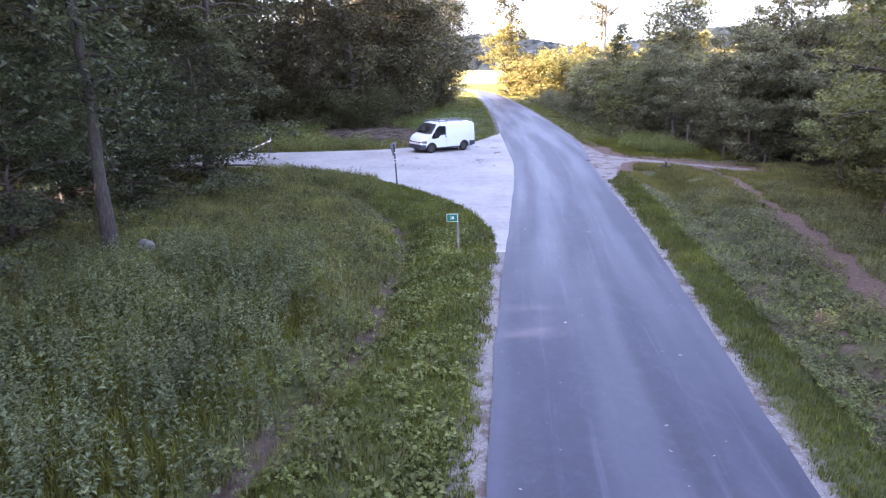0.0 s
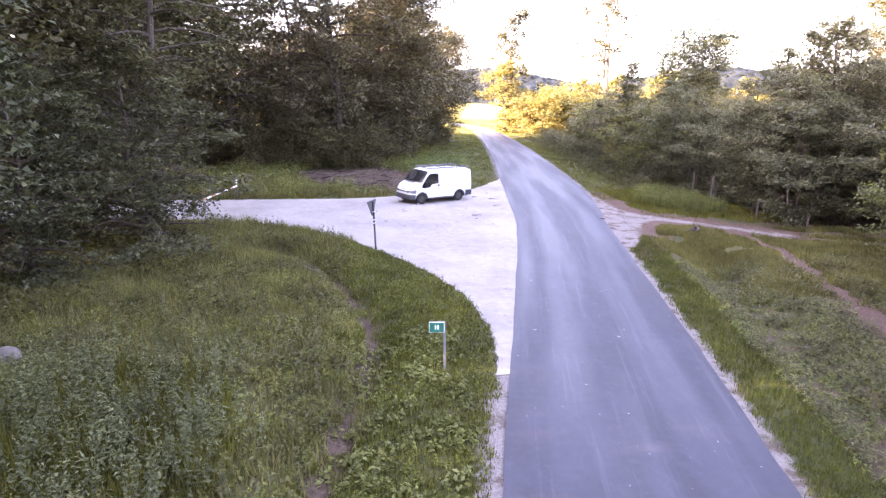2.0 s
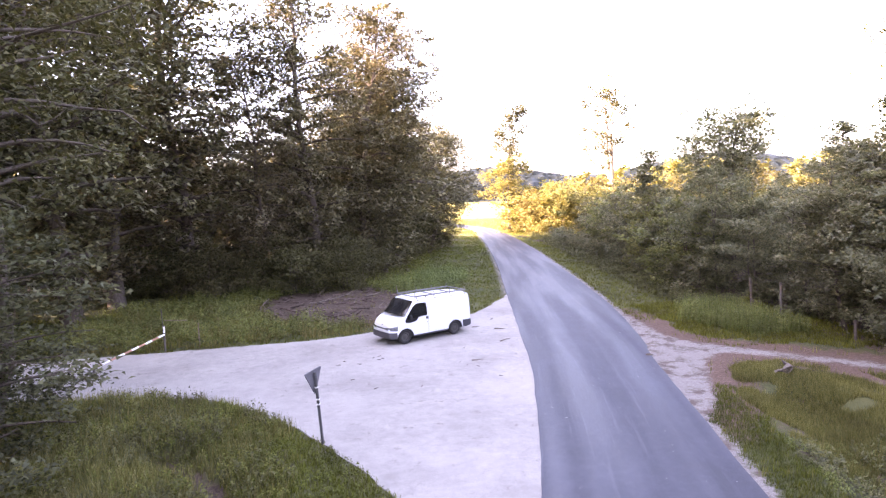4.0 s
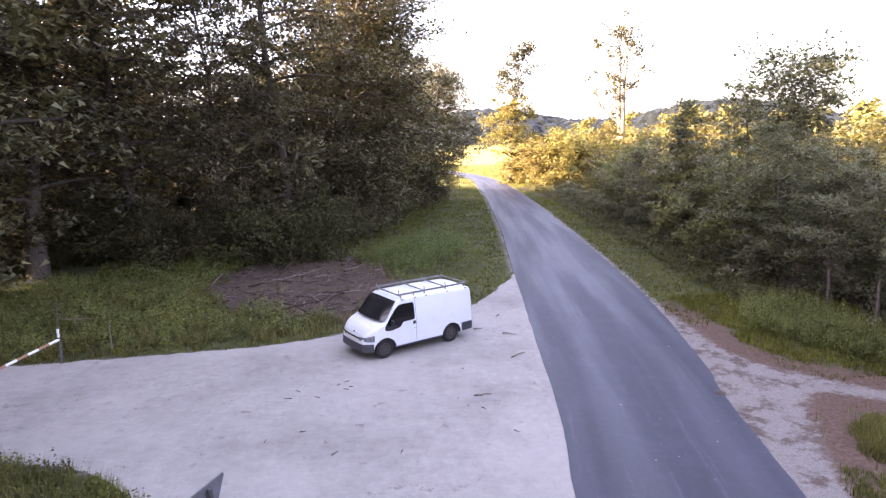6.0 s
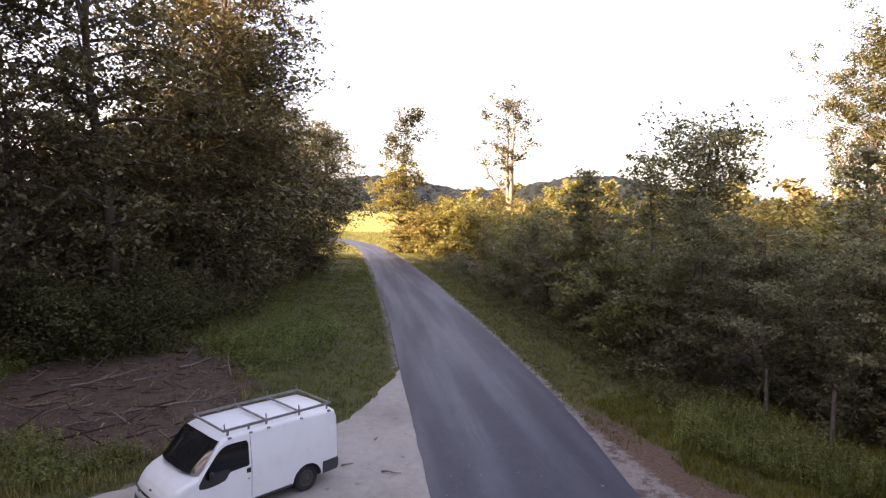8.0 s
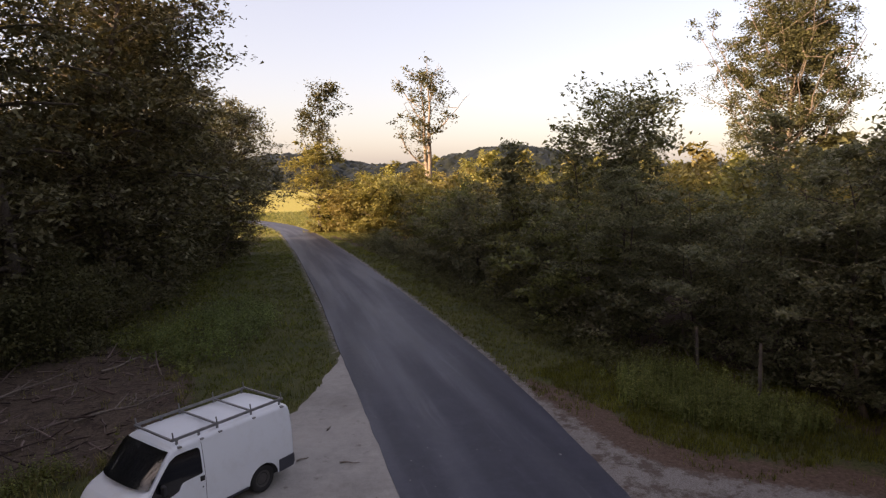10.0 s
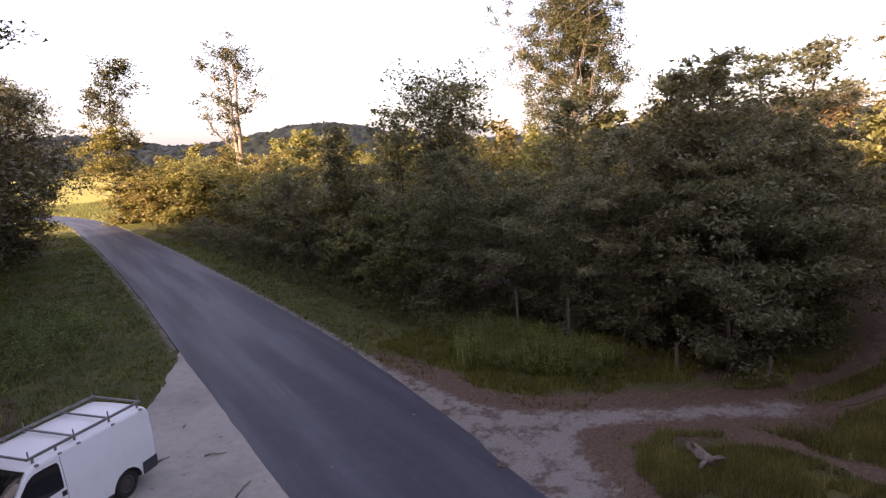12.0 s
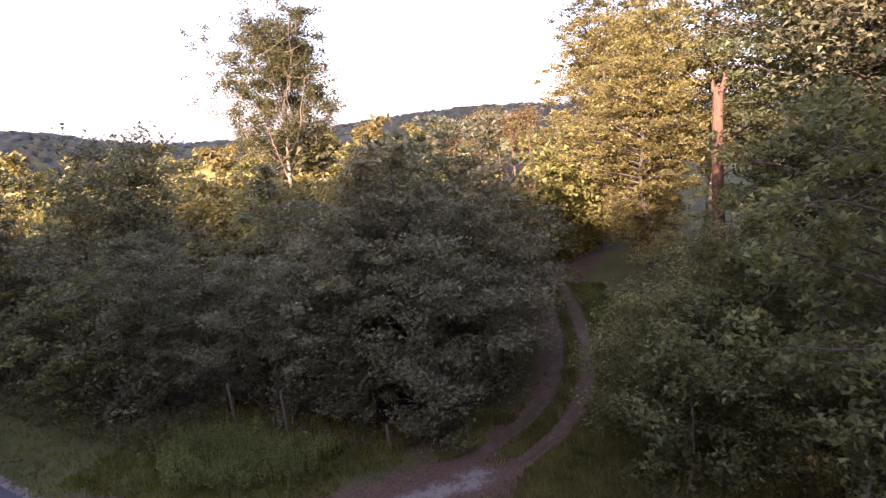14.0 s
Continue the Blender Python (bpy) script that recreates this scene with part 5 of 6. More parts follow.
def build_barrier():
    """A striped forest barrier pole, half open, with its posts."""
    a, b = Vector((-19.0, 35.6, 0.30)), Vector((-17.4, 38.8, 0.85))
    ob = thing("barrier", pose(b.x, b.y, height_at(b.x, b.y)), "red and white striped barrier pole resting by its post", "barrier")
    inv = ob.matrix_world.inverted()
    for k, paint in enumerate((M_RED, M_WHITE) * 5):
        bm = bmesh.new()
        rod(bm, inv @ a.lerp(b, k / 10), inv @ a.lerp(b, (k + 1) / 10), 0.045, 0.045, 10)
        part("pole_section", bm, paint, ob)
    bm = bmesh.new()
    rod(bm, (0, 0, -0.1), (0, 0, 1.3), 0.035, 0.03, 9)
    post = part("post", bm, M_POST, ob, "weathered hinge post")
    bm = bmesh.new()
    rod(bm, (0, 0, 0.95), (0, 0, 1.25), 0.042, 0.04, 9)
    part("band", bm, M_WHITE, post, "white painted band")
    bm = bmesh.new()
    rod(bm, inv @ a, inv @ Vector((a.x, a.y, -0.1)), 0.05)
    part("rest", bm, M_POST, ob)
    stake = thing("stake", spot(-17.6, 39.3), "thin tall wooden stake", "stake")
    bm = bmesh.new()
    rod(bm, (0, 0, -0.2), (-0.05, 0, 2.0), 0.022, 0.018)
    part("stick", bm, M_POST, stake)
    short = thing("stake", spot(-16.2, 39.8), "short pale stake holding a thin cross rail", "stake")
    bm = bmesh.new()
    rod(bm, (0, 0, -0.2), (0, 0, 1.15), 0.026, 0.022)
    part("stick", bm, M_PALE_BARK, short)
    rail = thing("thin_rail", spot(-17.55, 39.3), "thin pale rail tied to the tall stake", "rail")
    bm = bmesh.new()
    rod(bm, (0, 0.03, 1.42), (0.95, 0.2, 1.36), 0.018, 0.016)
    part("bar", bm, M_PALE_BARK, rail)


def build_fence_posts():
    places = [(12.0, 39.0, 1.9), (12.3, 42.0, 1.8), (12.4, 34.6, 0.9), (13.6, 32.0, 0.8)]
    r = np.random.default_rng(2)
    for x, y, tall in places:
        ob = thing("fence_post", spot(x, y) @ pose(0, 0, 0, r.uniform(-3, 3), r.uniform(-3, 3), r.uniform(0, 90)), "weathered wooden fence post at the thicket's edge", "post", "fence posts")
        bm = bmesh.new()
        rod(bm, (0, 0, -0.3), (0.02, 0.01, tall), 0.065, 0.055, 9)
        part("post", bm, M_POST, ob)


def build_stone():
    ob = thing("boulder", spot(-17.35, 16.2), "rounded grey boulder at the meadow edge", "stone")
    bm = bmesh.new()
    bmesh.ops.create_icosphere(bm, subdivisions=3, radius=0.27)
    for v in bm.verts:
        v.co *= 1 + 0.16 * noise.noise(v.co * 3.0) + 0.06 * noise.noise(v.co * 9.0)
        v.co.z = v.co.z * 0.95 + 0.22
    part("stone", bm, M_STONE, ob, smooth=True)


def build_log():
    """A split, weathered root piece: ragged body, torn end and two stubs."""
    ob = thing("log", spot(7.0, 31.0) @ pose(0, 0, 0.0, 0, 0, 52), "short weathered grey log lying in the grass by the track", "log")
    r = np.random.default_rng(9)

    def ragged(line, radii, sides):
        v, f = tube(line, radii, sides)
        ridge = 0.03 * np.sin(2.1 * np.tile(np.arange(sides), len(line)))
        return v + r.normal(0, 0.020, v.shape) + ridge[:, None] * np.array([0, 0.6, 1.0]), f

    body = ragged([(-0.72, 0.04, 0.30), (-0.66, 0.03, 0.28), (-0.45, 0.0, 0.24), (-0.15, 0.02, 0.18), (0.2, 0.0, 0.14), (0.48, 0.05, 0.12), (0.56, 0.06, 0.12)], [0.01, 0.08, 0.13, 0.15, 0.15, 0.12, 0.01], 9)
    part("wood", mesh_from("wood", *body, M_TWIG), None, ob)
    for line in ([(-0.55, 0.0, 0.28), (-0.78, -0.10, 0.44), (-0.92, -0.16, 0.52)], [(-0.50, 0.05, 0.24), (-0.62, 0.24, 0.26), (-0.74, 0.36, 0.22)], [(0.1, 0.0, 0.22), (0.16, 0.16, 0.36), (0.15, 0.22, 0.44)]):
        part("branch_stub", mesh_from("branch_stub", *ragged(line, [0.08, 0.055, 0.012], 7), M_TWIG), None, ob)


def stick_mesh(r, length, thick):
    n = 6
    s = np.linspace(0, 1, n)
    bend = np.cumsum(r.normal(0, 0.05 * length, (n, 2)), axis=0)
    line = np.stack([s * length, bend[:, 0], thick + np.abs(bend[:, 1]) * 0.35], -1)
    return line, np.linspace(thick, thick * 0.35, n)


def build_branches():
    """Cut branches and brushwood on the cleared patch, and twigs on the gravel."""
    r = np.random.default_rng(15)
    big = [(-9.2, 46.6, 3.2, 0.045, 28), (-12.6, 50.2, 3.0, 0.05, 30), (-9.0, 52.2, 2.4, 0.05, 48), (-11.4, 45.6, 2.0, 0.035, 14), (-7.6, 47.4, 1.0, 0.035, 75), (-13.4, 48.2, 1.6, 0.04, -12), (-9.6, 49.6, 0.8, 0.03, 95)]
    for x, y, length, thick, turn in big:
        line, rad = stick_mesh(r, length, thick)
        pieces = [tube(line, rad, 6)]
        for k in range(3):
            at = line[r.integers(2, 5)]
            pieces.append(tube([at, at + (0.25 * length, r.normal(0, 0.15 * length), abs(r.normal(0.15, 0.1)))], [thick * 0.5, thick * 0.2], 5))
        ob = thing("fallen_branch", spot(x, y) @ Matrix.Rotation(radians(turn), 4, "Z"), "bare grey fallen branch on the cleared ground", "branch", "fallen branches")
        part("wood", mesh_from("wood", *gather(pieces), M_TWIG, True), None, ob)
    litter = []
    low, high = DEBRIS.min(0), DEBRIS.max(0)
    while len(litter) < 520:
        x, y = r.uniform(low[0], high[0]), r.uniform(low[1], high[1])
        if not inside(DEBRIS, np.array([x]), np.array([y]))[0]:
            continue
        a, length, z = r.uniform(0, 6.28), r.uniform(0.12, 0.5) * (1 + (r.uniform() < 0.12)), height_at(x, y)
        p = np.array([x, y, z + 0.02 + 0.30 * max(0.0, wobble(x, y, 1.3, 2.0)) * r.uniform(0, 1)])
        d = np.array([math.cos(a), math.sin(a), r.uniform(-0.15, 0.6) * (r.uniform() < 0.45)]) * length
        fat = r.uniform(1.6, 2.6) if len(litter) % 6 == 0 else r.uniform(0.6, 1.1)
        d = d * (2.4 if fat > 1.5 else 1.0)
        litter.append(tube([p, p + d * 0.5 + r.normal(0, 0.03, 3) * (1, 1, 0), p + d], np.array([0.019, 0.015, 0.007]) * fat, 4))
    me = mesh_from("brushwood", *gather(litter), M_BRUSH)
    tagged(new("brushwood", me), "scattered brushwood and wood chips on bare soil", "brushwood", kind="stuff")
    for x, y, length, turn in ((-2.05, 40.35, 0.55, -35), (-2.2, 37.7, 0.7, 40), (-3.1, 40.9, 0.35, 10), (-3.9, 34.8, 0.5, 15), (-1.9, 42.6, 0.3, 60)):
        line, rad = stick_mesh(r, length, 0.028)
        ob = thing("twig", pose(x, y, 0.015, 0, 0, turn), "dark broken twig lying on the gravel", "twig", "twigs on the gravel")
        part("wood", mesh_from("wood", *tube(line, rad, 6), M_TWIG, True), None, ob)
    r = np.random.default_rng(44)
    for k in range(16):
        x, y = r.uniform(-9.5, -2.6), r.uniform(31.5, 37.5)
        line, rad = stick_mesh(r, r.uniform(0.10, 0.24), 0.016)
        ob = thing("twig", pose(x, y, 0.015, 0, 0, r.uniform(0, 360)), "dark scrap of twig lying on the gravel", "twig", "twigs on the gravel")
        part("wood", mesh_from("wood", *tube(line, rad, 5), M_BARK, True), None, ob)
    ob = thing("mud_clod", pose(3.3, 34.3, 0.03), "dark clod of mud on the asphalt edge", "clod")
    bm = bmesh.new()
    bmesh.ops.create_icosphere(bm, subdivisions=3, radius=0.15)
    for v in bm.verts:
        v.co *= 1 + 0.3 * noise.noise(v.co * 6)
        v.co.z = max(0.0, v.co.z * 0.35)
    part("clod", bm, M_BARK, ob)


# ---------------------------------------------------------------- low plants


def scatter(r, n, x0, x1, y0, y1, keep):
    x, y = r.uniform(x0, x1, n), r.uniform(y0, y1, n)
    ok = keep(x, y)
    return x[ok], y[ok]


def off_ways(x, y, margin=0.15):
    ok = ~inside(road_poly, x, y) & ~inside(apron_poly, x, y)
    ok &= np.minimum(distance_to(ROAD_LEFT[::3], x, y), distance_to(ROAD_RIGHT[::3], x, y)) > 0.26 + margin + 0.13 * wobble(x, y, 0.35, 8.0)
    ok &= (np.abs(distance_to(TRACK_EAST[::3], x, y) - 0.75) > 0.4) & ~inside(GRAVEL_MOUTH, x, y)
    return ok & (distance_to(TRACK_SOUTH[::3], x, y) > 0.38 + 0.3 * wobble(x, y, 0.7, 3.0))


def blades(r, x, y, tall, wide, per, splay=0.45):
    """Tufts of pointed grass blades."""
    n = len(x)
    z = ground_height(x, y)
    x, y, z, tall = (np.repeat(v, per) for v in (x, y, z, tall * np.ones(n)))
    m = n * per
    az = r.uniform(0, 2 * np.pi, m)
    h = tall * r.uniform(0.5, 1.25, m)
    bx, by = x + r.normal(0, 0.07, m), y + r.normal(0, 0.07, m)
    lx, ly = np.cos(az) * h * splay * r.uniform(0.2, 1.3, m), np.sin(az) * h * splay * r.uniform(0.2, 1.3, m)
    px, py = -np.sin(az) * wide, np.cos(az) * wide
    a = np.stack([bx - px, by - py, z - 0.03], -1)
    b = np.stack([bx + px, by + py, z - 0.03], -1)
    d = np.stack([bx + lx, by + ly, z + h], -1)
    return np.stack([a, b, d], 1).reshape(-1, 3), np.arange(3 * m).reshape(m, 3)


def herbs(r, x, y, tall, leaf, per, slim=0.5, droop=0.25, simple=True):
    """Upright weeds: leaves in whorls up a stem."""
    n = len(x)
    z = ground_height(x, y)
    h = tall * r.uniform(0.6, 1.2, n)
    lean = r.normal(0, 0.12, (n, 2))
    u = np.tile(np.linspace(0.2, 1.0, per), n) + r.normal(0, 0.03, n * per)
    H = np.repeat(h, per)
    w = (1.15 - 0.75 * u) * leaf
    cx = np.repeat(x, per) + np.repeat(lean[:, 0], per) * u * H + r.normal(0, 0.5, n * per) * w
    cy = np.repeat(y, per) + np.repeat(lean[:, 1], per) * u * H + r.normal(0, 0.5, n * per) * w
    where = np.stack([cx, cy, np.repeat(z, per) + u * H], -1)
    return leaves(r, where, 1.0 * leaf * (1.25 - 0.5 * np.clip(u, 0, 1)), slim, droop, 0.5, simple)


def stuff(name, data, material, label, category):
    tagged(new(name, mesh_from(name, *data, material)), label, category, kind="stuff")


def build_plants():
    r = np.random.default_rng(21)
    weeds = np.array([(-17.6, 14.5), (-18.4, 9), (-18.5, 3), (-15.5, 0.5), (-12.6, 3.8), (-11.6, 8.0), (-11.2, 12.6), (-12.3, 15.4), (-14.8, 16.2)])
    ditch = lambda x, y: distance_to(LEFT_DITCH, x, y) > 0.16 + 0.20 * wobble(x, y, 0.5, 2.0)
    verge_l = lambda x, y: off_ways(x, y, 0.0) & ditch(x, y) & (x > np.interp(y, [-10, 5, 14, 30], [-15.5, -11.2, -9.2, -12.5]) + 1.1 * wobble(x, y, 0.9, 5.0)) & ~inside(weeds, x, y)
    x, y = scatter(r, 54000, -15, -5, -8, 33.5, verge_l)
    stuff("verge_grass", blades(r, x, y, 0.11, 0.014, 6), M_GRASS, "short green verge grass beside the lane", "grass")
    meadow = lambda x, y: off_ways(x, y) & ditch(x, y) & ~inside(weeds, x, y) & (x < np.interp(y, [-10, 5, 14, 30], [-14.5, -10.6, -8.8, -10.5]) + 1.1 * wobble(x, y, 0.9, 5.0))
    x, y = scatter(r, 22000, -22, -9, -6, 33.5, meadow)
    tall = 0.34 + 0.14 * wobble(x, y, 1.6, 3.0)
    stuff("meadow_grass", blades(r, x, y, tall, 0.011, 7), M_STRAW, "tall yellow-green meadow grass with seed heads", "grass")
    x, y = scatter(r, 12000, -22, -9, -6, 33.5, lambda x, y: meadow(x, y) & (wobble(x, y, 1.3, 5.0) > -0.15))
    stuff("meadow_herbs", herbs(r, x, y, 0.48, 0.10, 7), M_WEED, "scattered leafy meadow herbs", "weeds")
    x, y = scatter(r, 16000, -22, -9, -6, 33.5, lambda x, y: meadow(x, y) & (wobble(x, y, 0.8, 2.0) > -0.2))
    stuff("meadow_herbs", herbs(r, x, y, 0.30 + 0.12 * wobble(x, y, 1.2, 7.0), 0.085, 9), M_MEADOW, "bright yellow-green low meadow herbs", "weeds")
    x, y = scatter(r, 10000, -19.6, -10.2, -1, 17.4, lambda x, y: inside(weeds, x + 0.9 * wobble(x, y, 0.7, 9.0) + 1.3 * wobble(x, y, 0.23, 4.0), y + 0.9 * wobble(x, y, 0.8, 3.0) + 1.5 * wobble(x, y, 0.27, 1.0)) & (wobble(x, y, 0.36, 1.0) > -0.12))
    stuff("nettle_patch", herbs(r, x, y, 1.05 + 0.35 * wobble(x, y, 0.9), 0.100, 19, 0.34, -0.1, False), M_NETTLE, "dense grey-green patch of tall nettles", "weeds")
    x, y = scatter(r, 22000, -15, -5, -8, 33.5, lambda x, y: verge_l(x, y) & (wobble(x, y, 0.6, 7.0) > -0.2))
    stuff("verge_herbs", herbs(r, x, y, 0.2 + 0.08 * wobble(x, y, 1.1, 3.0), 0.07, 6), M_GRASS, "low clover and plantain in the verge", "weeds")
    x, y = scatter(r, 15000, -19, -10, 0, 17, lambda x, y: inside(weeds, x, y))
    stuff("meadow_grass", blades(r, x, y, 0.4, 0.016, 5), M_GRASS, "green grass growing between the nettles", "grass")
    x, y = scatter(r, 5200, -14, -6.6, -7, 18, lambda x, y: off_ways(x, y, 0.3) & ~inside(weeds, x, y) & (wobble(x, y, 0.5, 4.0) > -0.05))
    stuff("broad_leaved_weeds", herbs(r, x, y, 0.20, 0.125, 8, 0.55, 0.1, False), M_BRIGHT, "broad-leaved low weeds in the verge", "weeds")
    # north-west verge and the wedge of grass beyond the van
    wedge = lambda x, y: off_ways(x, y) & ~inside(DEBRIS, x + 0.9 * wobble(x, y, 0.6, 3.0), y + 1.0 * wobble(x, y, 0.7, 5.0)) & (x > np.interp(y, [36, 46, 56, 75, 112], [-46, -34, -14, -7, 2])) & (x < np.interp(y, [38, 52, 112], [-2, 1.5, 7]))
    x, y = scatter(r, 84000, -46, 7, 35, 112, wedge)
    stuff("verge_grass", blades(r, x, y, 0.13, 0.017, 5), M_GRASS, "lush green grass between the forest and the lane", "grass")
    x, y = scatter(r, 15000, -46, 2, 36, 104, lambda x, y: wedge(x, y) & (wobble(x, y, 0.9, 6.0) > -0.25) & ((x < np.interp(y, [38, 44, 52, 75, 112], [-14, -13, -5.5, -3.2, 4])) | (x < -7.5) & (distance_to(apron_poly[::3], x, y) > 1.0)))
    stuff("tall_weeds", herbs(r, x, y, 0.7 + 0.25 * wobble(x, y, 1.7, 2.0), 0.12, 11), M_GRASS, "tall green weeds in front of the forest edge", "weeds")
    x, y = scatter(r, 8500, -24, -5.5, 38, 57, lambda x, y: wedge(x, y) & (distance_to(apron_poly[::3], x, y) > 0.9 + 0.5 * wobble(x, y, 0.8, 1.0)) & ((x < -8.5) | (y > 50)) & (wobble(x, y, 0.7, 3.0) > -0.45))
    stuff("tall_weeds", herbs(r, x, y, 0.62 + 0.4 * wobble(x, y, 1.1, 8.0), 0.11, 12), M_BRIGHT, "tall weeds crowding round the cleared patch", "weeds")
    x, y = scatter(r, 5200, -24, -6, 38, 50, lambda x, y: wedge(x, y) & (distance_to(apron_poly[::3], x, y) > 0.35) & (wobble(x, y, 0.6, 1.5) > -0.1))
    stuff("grass_tussocks", blades(r, x, y, 0.42 + 0.14 * wobble(x, y, 0.9, 3.0), 0.014, 7, 0.6), M_STRAW, "pale grass tussocks in front of the cleared patch", "grass")
    foot = np.array([(-7.5, 52.5), (-4.6, 51.2), (-2.4, 54.0), (-1.2, 59.0), (-2.0, 64.0), (-4.5, 62.0), (-7.0, 57.0)])
    x, y = scatter(r, 2600, -8, 0, 51, 64, lambda x, y: inside(foot, x + 0.6 * wobble(x, y, 0.7, 1.0), y) & (wobble(x, y, 0.6, 4.0) > -0.4))
    stuff("nettle_patch", herbs(r, x, y, 1.0 + 0.4 * wobble(x, y, 0.9, 2.0), 0.11, 12, 0.42, -0.3), M_BRIGHT, "tall bright weeds at the foot of the forest", "weeds")
    # right of the lane
    verge_r = lambda x, y: off_ways(x, y, 0.0) & (x > np.interp(y, ROAD_RIGHT[:, 1], ROAD_RIGHT[:, 0])) & (x < np.interp(y, [-10, 28, 29, 40, 60, 110], [8, 13, 13, 9.5, 13, 18]))
    x, y = scatter(r, 60000, -6, 17, -8, 112, lambda x, y: verge_r(x, y) & ((y < 30) & (distance_to(ROAD_RIGHT[::3], x, y) < 1.75 + 0.25 * wobble(x, y, 0.6, 3.0)) | (y > 40.5) | (y > 35) & (x > 6.5) & (wobble(x, y, 0.7, 2.0) > -0.1)))
    stuff("verge_grass", blades(r, x, y, 0.13, 0.017, 5), M_GRASS, "short green verge grass beside the lane", "grass")
    x, y = scatter(r, 62000, -7, 6, -8, 30, lambda x, y: verge_r(x, y) & (distance_to(ROAD_RIGHT[::3], x, y) < 1.8 + 0.3 * wobble(x, y, 0.6, 3.0)))
    stuff("verge_grass", blades(r, x, y, 0.11, 0.009, 7), M_LUSH, "dense green grass strip beside the asphalt", "grass")
    x, y = scatter(r, 31000, -5, 16, -8, 25.6, lambda x, y: verge_r(x, y) & (distance_to(ROAD_RIGHT[::3], x, y) > 1.8 + 0.4 * wobble(x, y, 1.0, 2.0)) & (wobble(x, y, 1.1, 4.0) > -0.5) & (distance_to(RIGHT_DITCH, x, y) > 0.22 + 0.45 * wobble(x, y, 0.8, 6.0)))
    stuff("ditch_herbs", herbs(r, x, y, 0.32 + 0.22 * wobble(x, y, 1.2, 1.0), 0.085, 9), M_NETTLE, "leafy herbs and brambles filling the ditch", "weeds")
    x, y = scatter(r, 29000, -6, 11, -8, 26, lambda x, y: verge_r(x, y) & (distance_to(RIGHT_DITCH, x, y) < 2.0) & (wobble(x, y, 0.7, 9.0) > -0.3) & (distance_to(ROAD_RIGHT[::3], x, y) > 1.6))
    stuff("ditch_herbs", herbs(r, x, y, 0.16, 0.075, 7, 0.6, 0.1), M_BRIGHT, "low green leaves creeping over the ditch soil", "weeds")
    x, y = scatter(r, 1500, -5, 11, -8, 29, lambda x, y: off_ways(x, y) & (distance_to(TRACK_SOUTH[::3], x, y) < 1.9) & (x < np.interp(y, TRACK_SOUTH[::-1, 1], TRACK_SOUTH[::-1, 0])) & (wobble(x, y, 0.7, 2.5) > 0.15))
    stuff("tall_weeds", herbs(r, x, y, 0.85 + 0.3 * wobble(x, y, 0.8, 3.0), 0.11, 12), M_NETTLE, "tall weeds standing between the ditch and the footpath", "weeds")
    x, y = scatter(r, 16000, -3, 24, -8, 31, lambda x, y: off_ways(x, y) & (x > np.interp(y, [-10, 31], [0, 9])))
    stuff("meadow_grass", blades(r, x, y, 0.28, 0.018, 5), M_STRAW, "dry grass along the forest track", "grass")
    x, y = scatter(r, 9000, 9, 40, 26, 37, lambda x, y: off_ways(x, y) & (distance_to(TRACK_EAST[::3], x, y) < 2.6) & (y < np.interp(x, TRACK_EAST[:, 0], TRACK_EAST[:, 1])) & (wobble(x, y, 0.9, 2.0) > -0.3))
    stuff("track_grass", blades(r, x, y, 0.16, 0.018, 5), M_STRAW, "grass on the crown and sides of the forest track", "grass")
    x, y = scatter(r, 26000, 13, 36, 24, 36, lambda x, y: off_ways(x, y) & (distance_to(TRACK_EAST[::3], x, y) < 3.4 + 0.6 * wobble(x, y, 0.8, 2.0)) & ((y < np.interp(x, TRACK_EAST[:, 0], TRACK_EAST[:, 1])) | (distance_to(TRACK_EAST[::3], x, y) < 0.5)))
    stuff("track_grass", blades(r, x, y, 0.15, 0.014, 6), M_LUSH, "green grass between and beside the ruts of the track", "grass")
    x, y = scatter(r, 42000, 4, 16, 21, 32.5, lambda x, y: off_ways(x, y) & (distance_to(GRAVEL_MOUTH[::2], x, y) > 1.0 + 0.5 * wobble(x, y, 0.7, 3.0)) & (wobble(x, y, 0.9, 5.0) > -0.55))
    stuff("meadow_grass", blades(r, x, y, 0.20 + 0.05 * wobble(x, y, 0.8, 2.0), 0.011, 6), M_STRAW, "yellow-green grass beside the mouth of the track", "grass")
    x, y = scatter(r, 14000, -16, 17, -8, 100, lambda x, y: (verge_r(x, y) & ((y < 30) | (y > 41)) | wedge(x, y) | verge_l(x, y)) & (wobble(x, y, 0.8, 6.0) > 0.0))
    stuff("dry_stalks", blades(r, x, y, 0.24, 0.012, 4, 0.35), M_STRAW, "dry grass stalks among the verge grass", "grass")
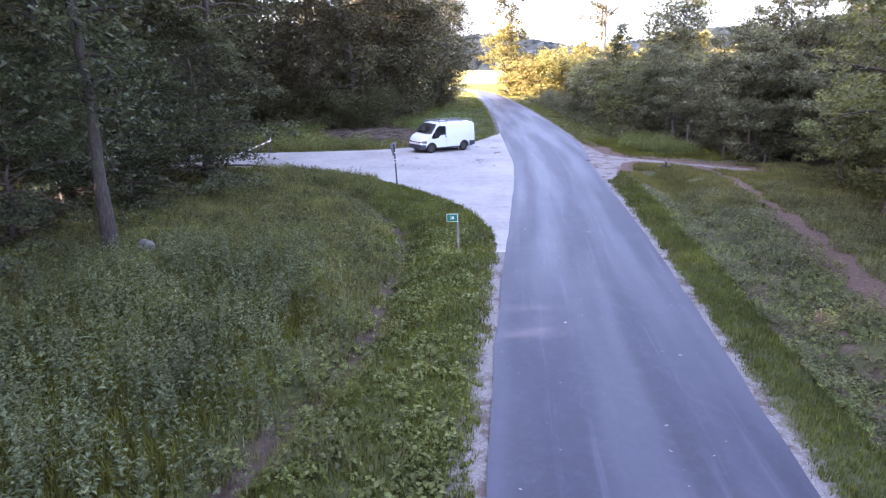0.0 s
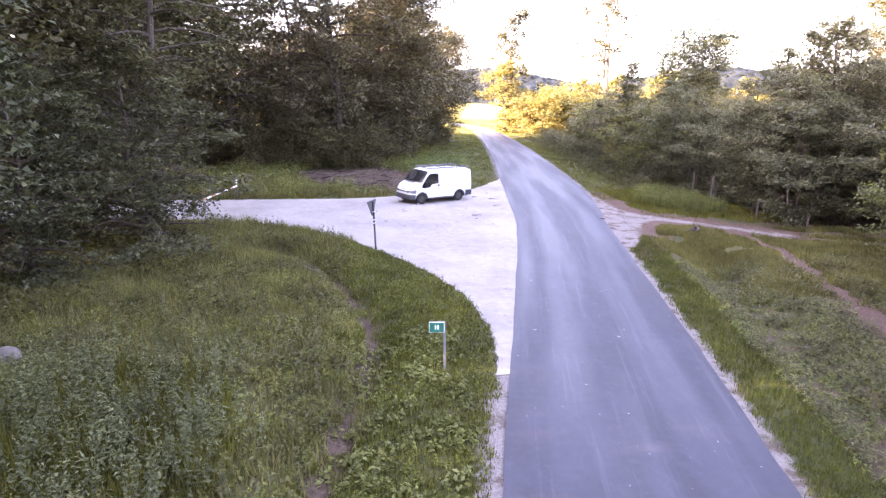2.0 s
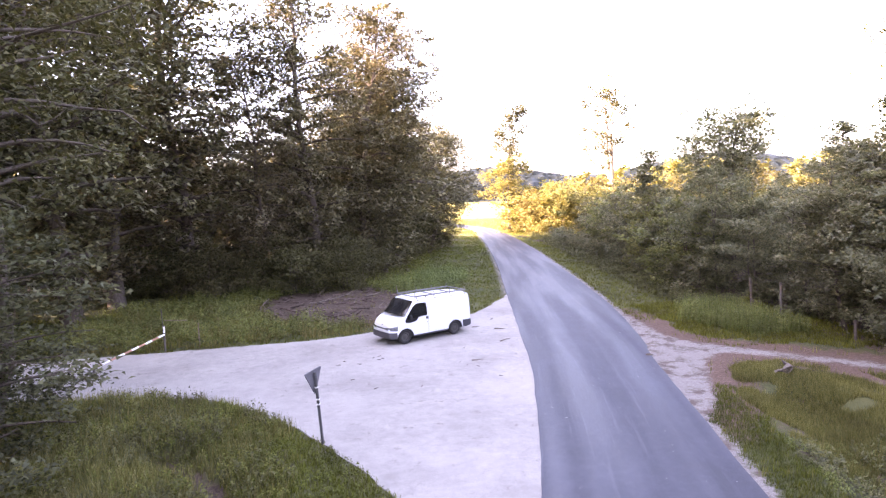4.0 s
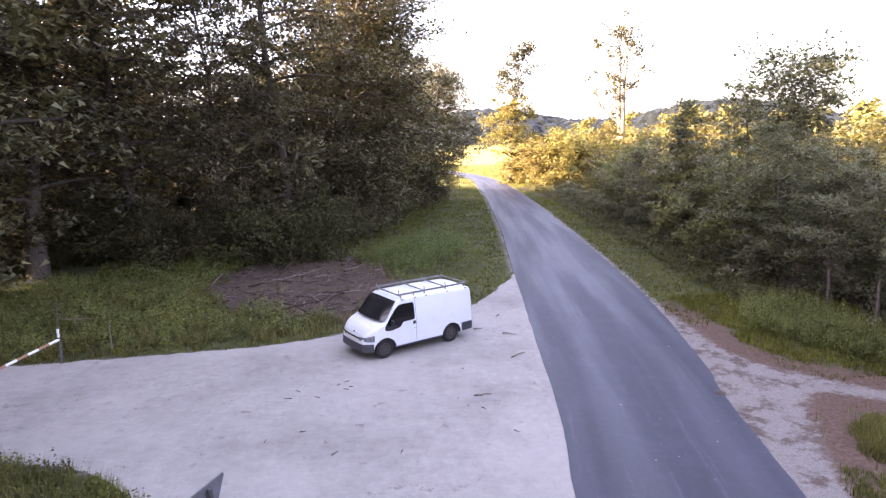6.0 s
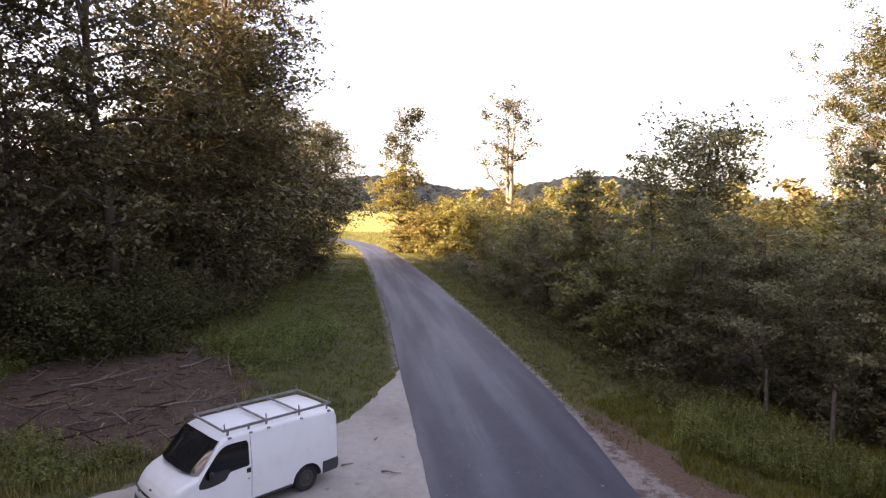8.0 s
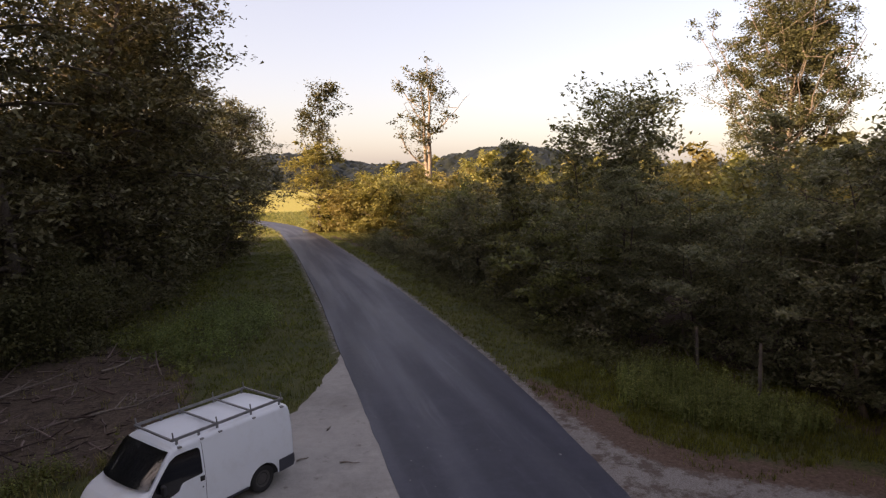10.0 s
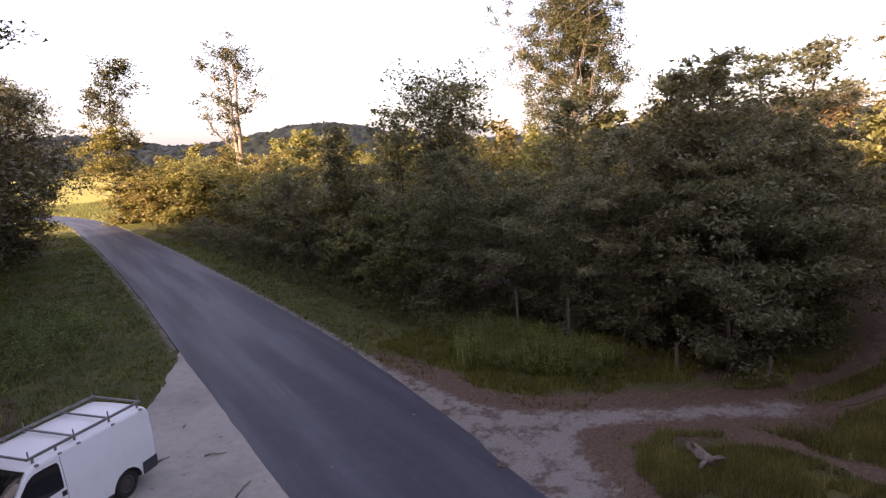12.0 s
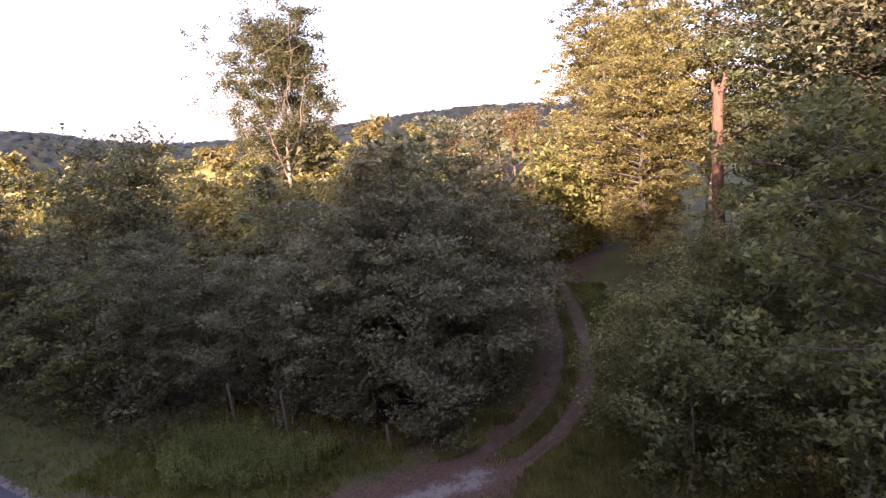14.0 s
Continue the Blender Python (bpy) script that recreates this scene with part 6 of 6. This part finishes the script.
    # the bright nettle bed at the fence posts
    bed = np.array([(7.3, 40.4), (8.6, 42.6), (11.0, 41.6), (11.4, 38.8), (11.4, 36.0), (10.0, 35.8), (8.4, 37.7)])
    x, y = scatter(r, 3600, 6, 13, 35, 44, lambda x, y: inside(bed, x + 0.5 * wobble(x, y, 0.5, 2.0), y + 0.5 * wobble(x, y, 0.6, 4.0)))
    gx, gy = scatter(r, 5200, 6.5, 14, 33.5, 45, lambda x, y: off_ways(x, y) & (distance_to(TRACK_EAST[::3], x, y) > 2.6 + 0.6 * wobble(x, y, 0.7, 1.0)) & (distance_to(GRAVEL_MOUTH, x, y) > 1.3 + 0.5 * wobble(x, y, 0.6, 2.0)))
    stuff("verge_grass", blades(r, gx, gy, 0.17, 0.016, 6), M_GRASS, "rough grass round the nettle bed", "grass")
    spikes = blades(r, x[::2], y[::2], 1.05, 0.020, 2, 0.22)
    stuff("nettle_spikes", spikes, M_BRIGHT, "upright pale stalks of the nettle bed", "weeds")
    stuff("nettle_patch", herbs(r, x, y, 0.9 + 0.35 * wobble(x, y, 0.8, 3.0), 0.10, 15, 0.42, -0.35), M_BRIGHT, "bright green bed of tall nettles by the posts", "weeds")
    x, y = scatter(r, 9000, 7, 17, 42, 108, lambda x, y: off_ways(x, y) & (x > np.interp(y, [42, 60, 110], [8.8, 9.9, 14])) & (x < np.interp(y, [42, 60, 110], [12, 13.5, 18])))
    stuff("tall_weeds", herbs(r, x, y, 0.7 + 0.3 * wobble(x, y, 1.3, 4.0), 0.13, 11), M_WEED, "tall green weeds at the foot of the thicket", "weeds")
    x, y = scatter(r, 22000, -30, 45, 112, 170, lambda x, y: ~inside(road_poly, x, y))
    stuff("field_grass", blades(r, x, y, 0.5, 0.05, 3), M_STRAW, "sunlit yellow grass of the open field", "grass")


# ---------------------------------------------------------------- build
build_ground()
build_ways()
build_left_forest()
build_near_trees()
build_right_thicket()
build_right_wood()
build_far_woods()
build_van()
build_number_sign()
build_yield_sign()
build_barrier()
build_fence_posts()
build_stone()
build_log()
build_branches()
build_plants()
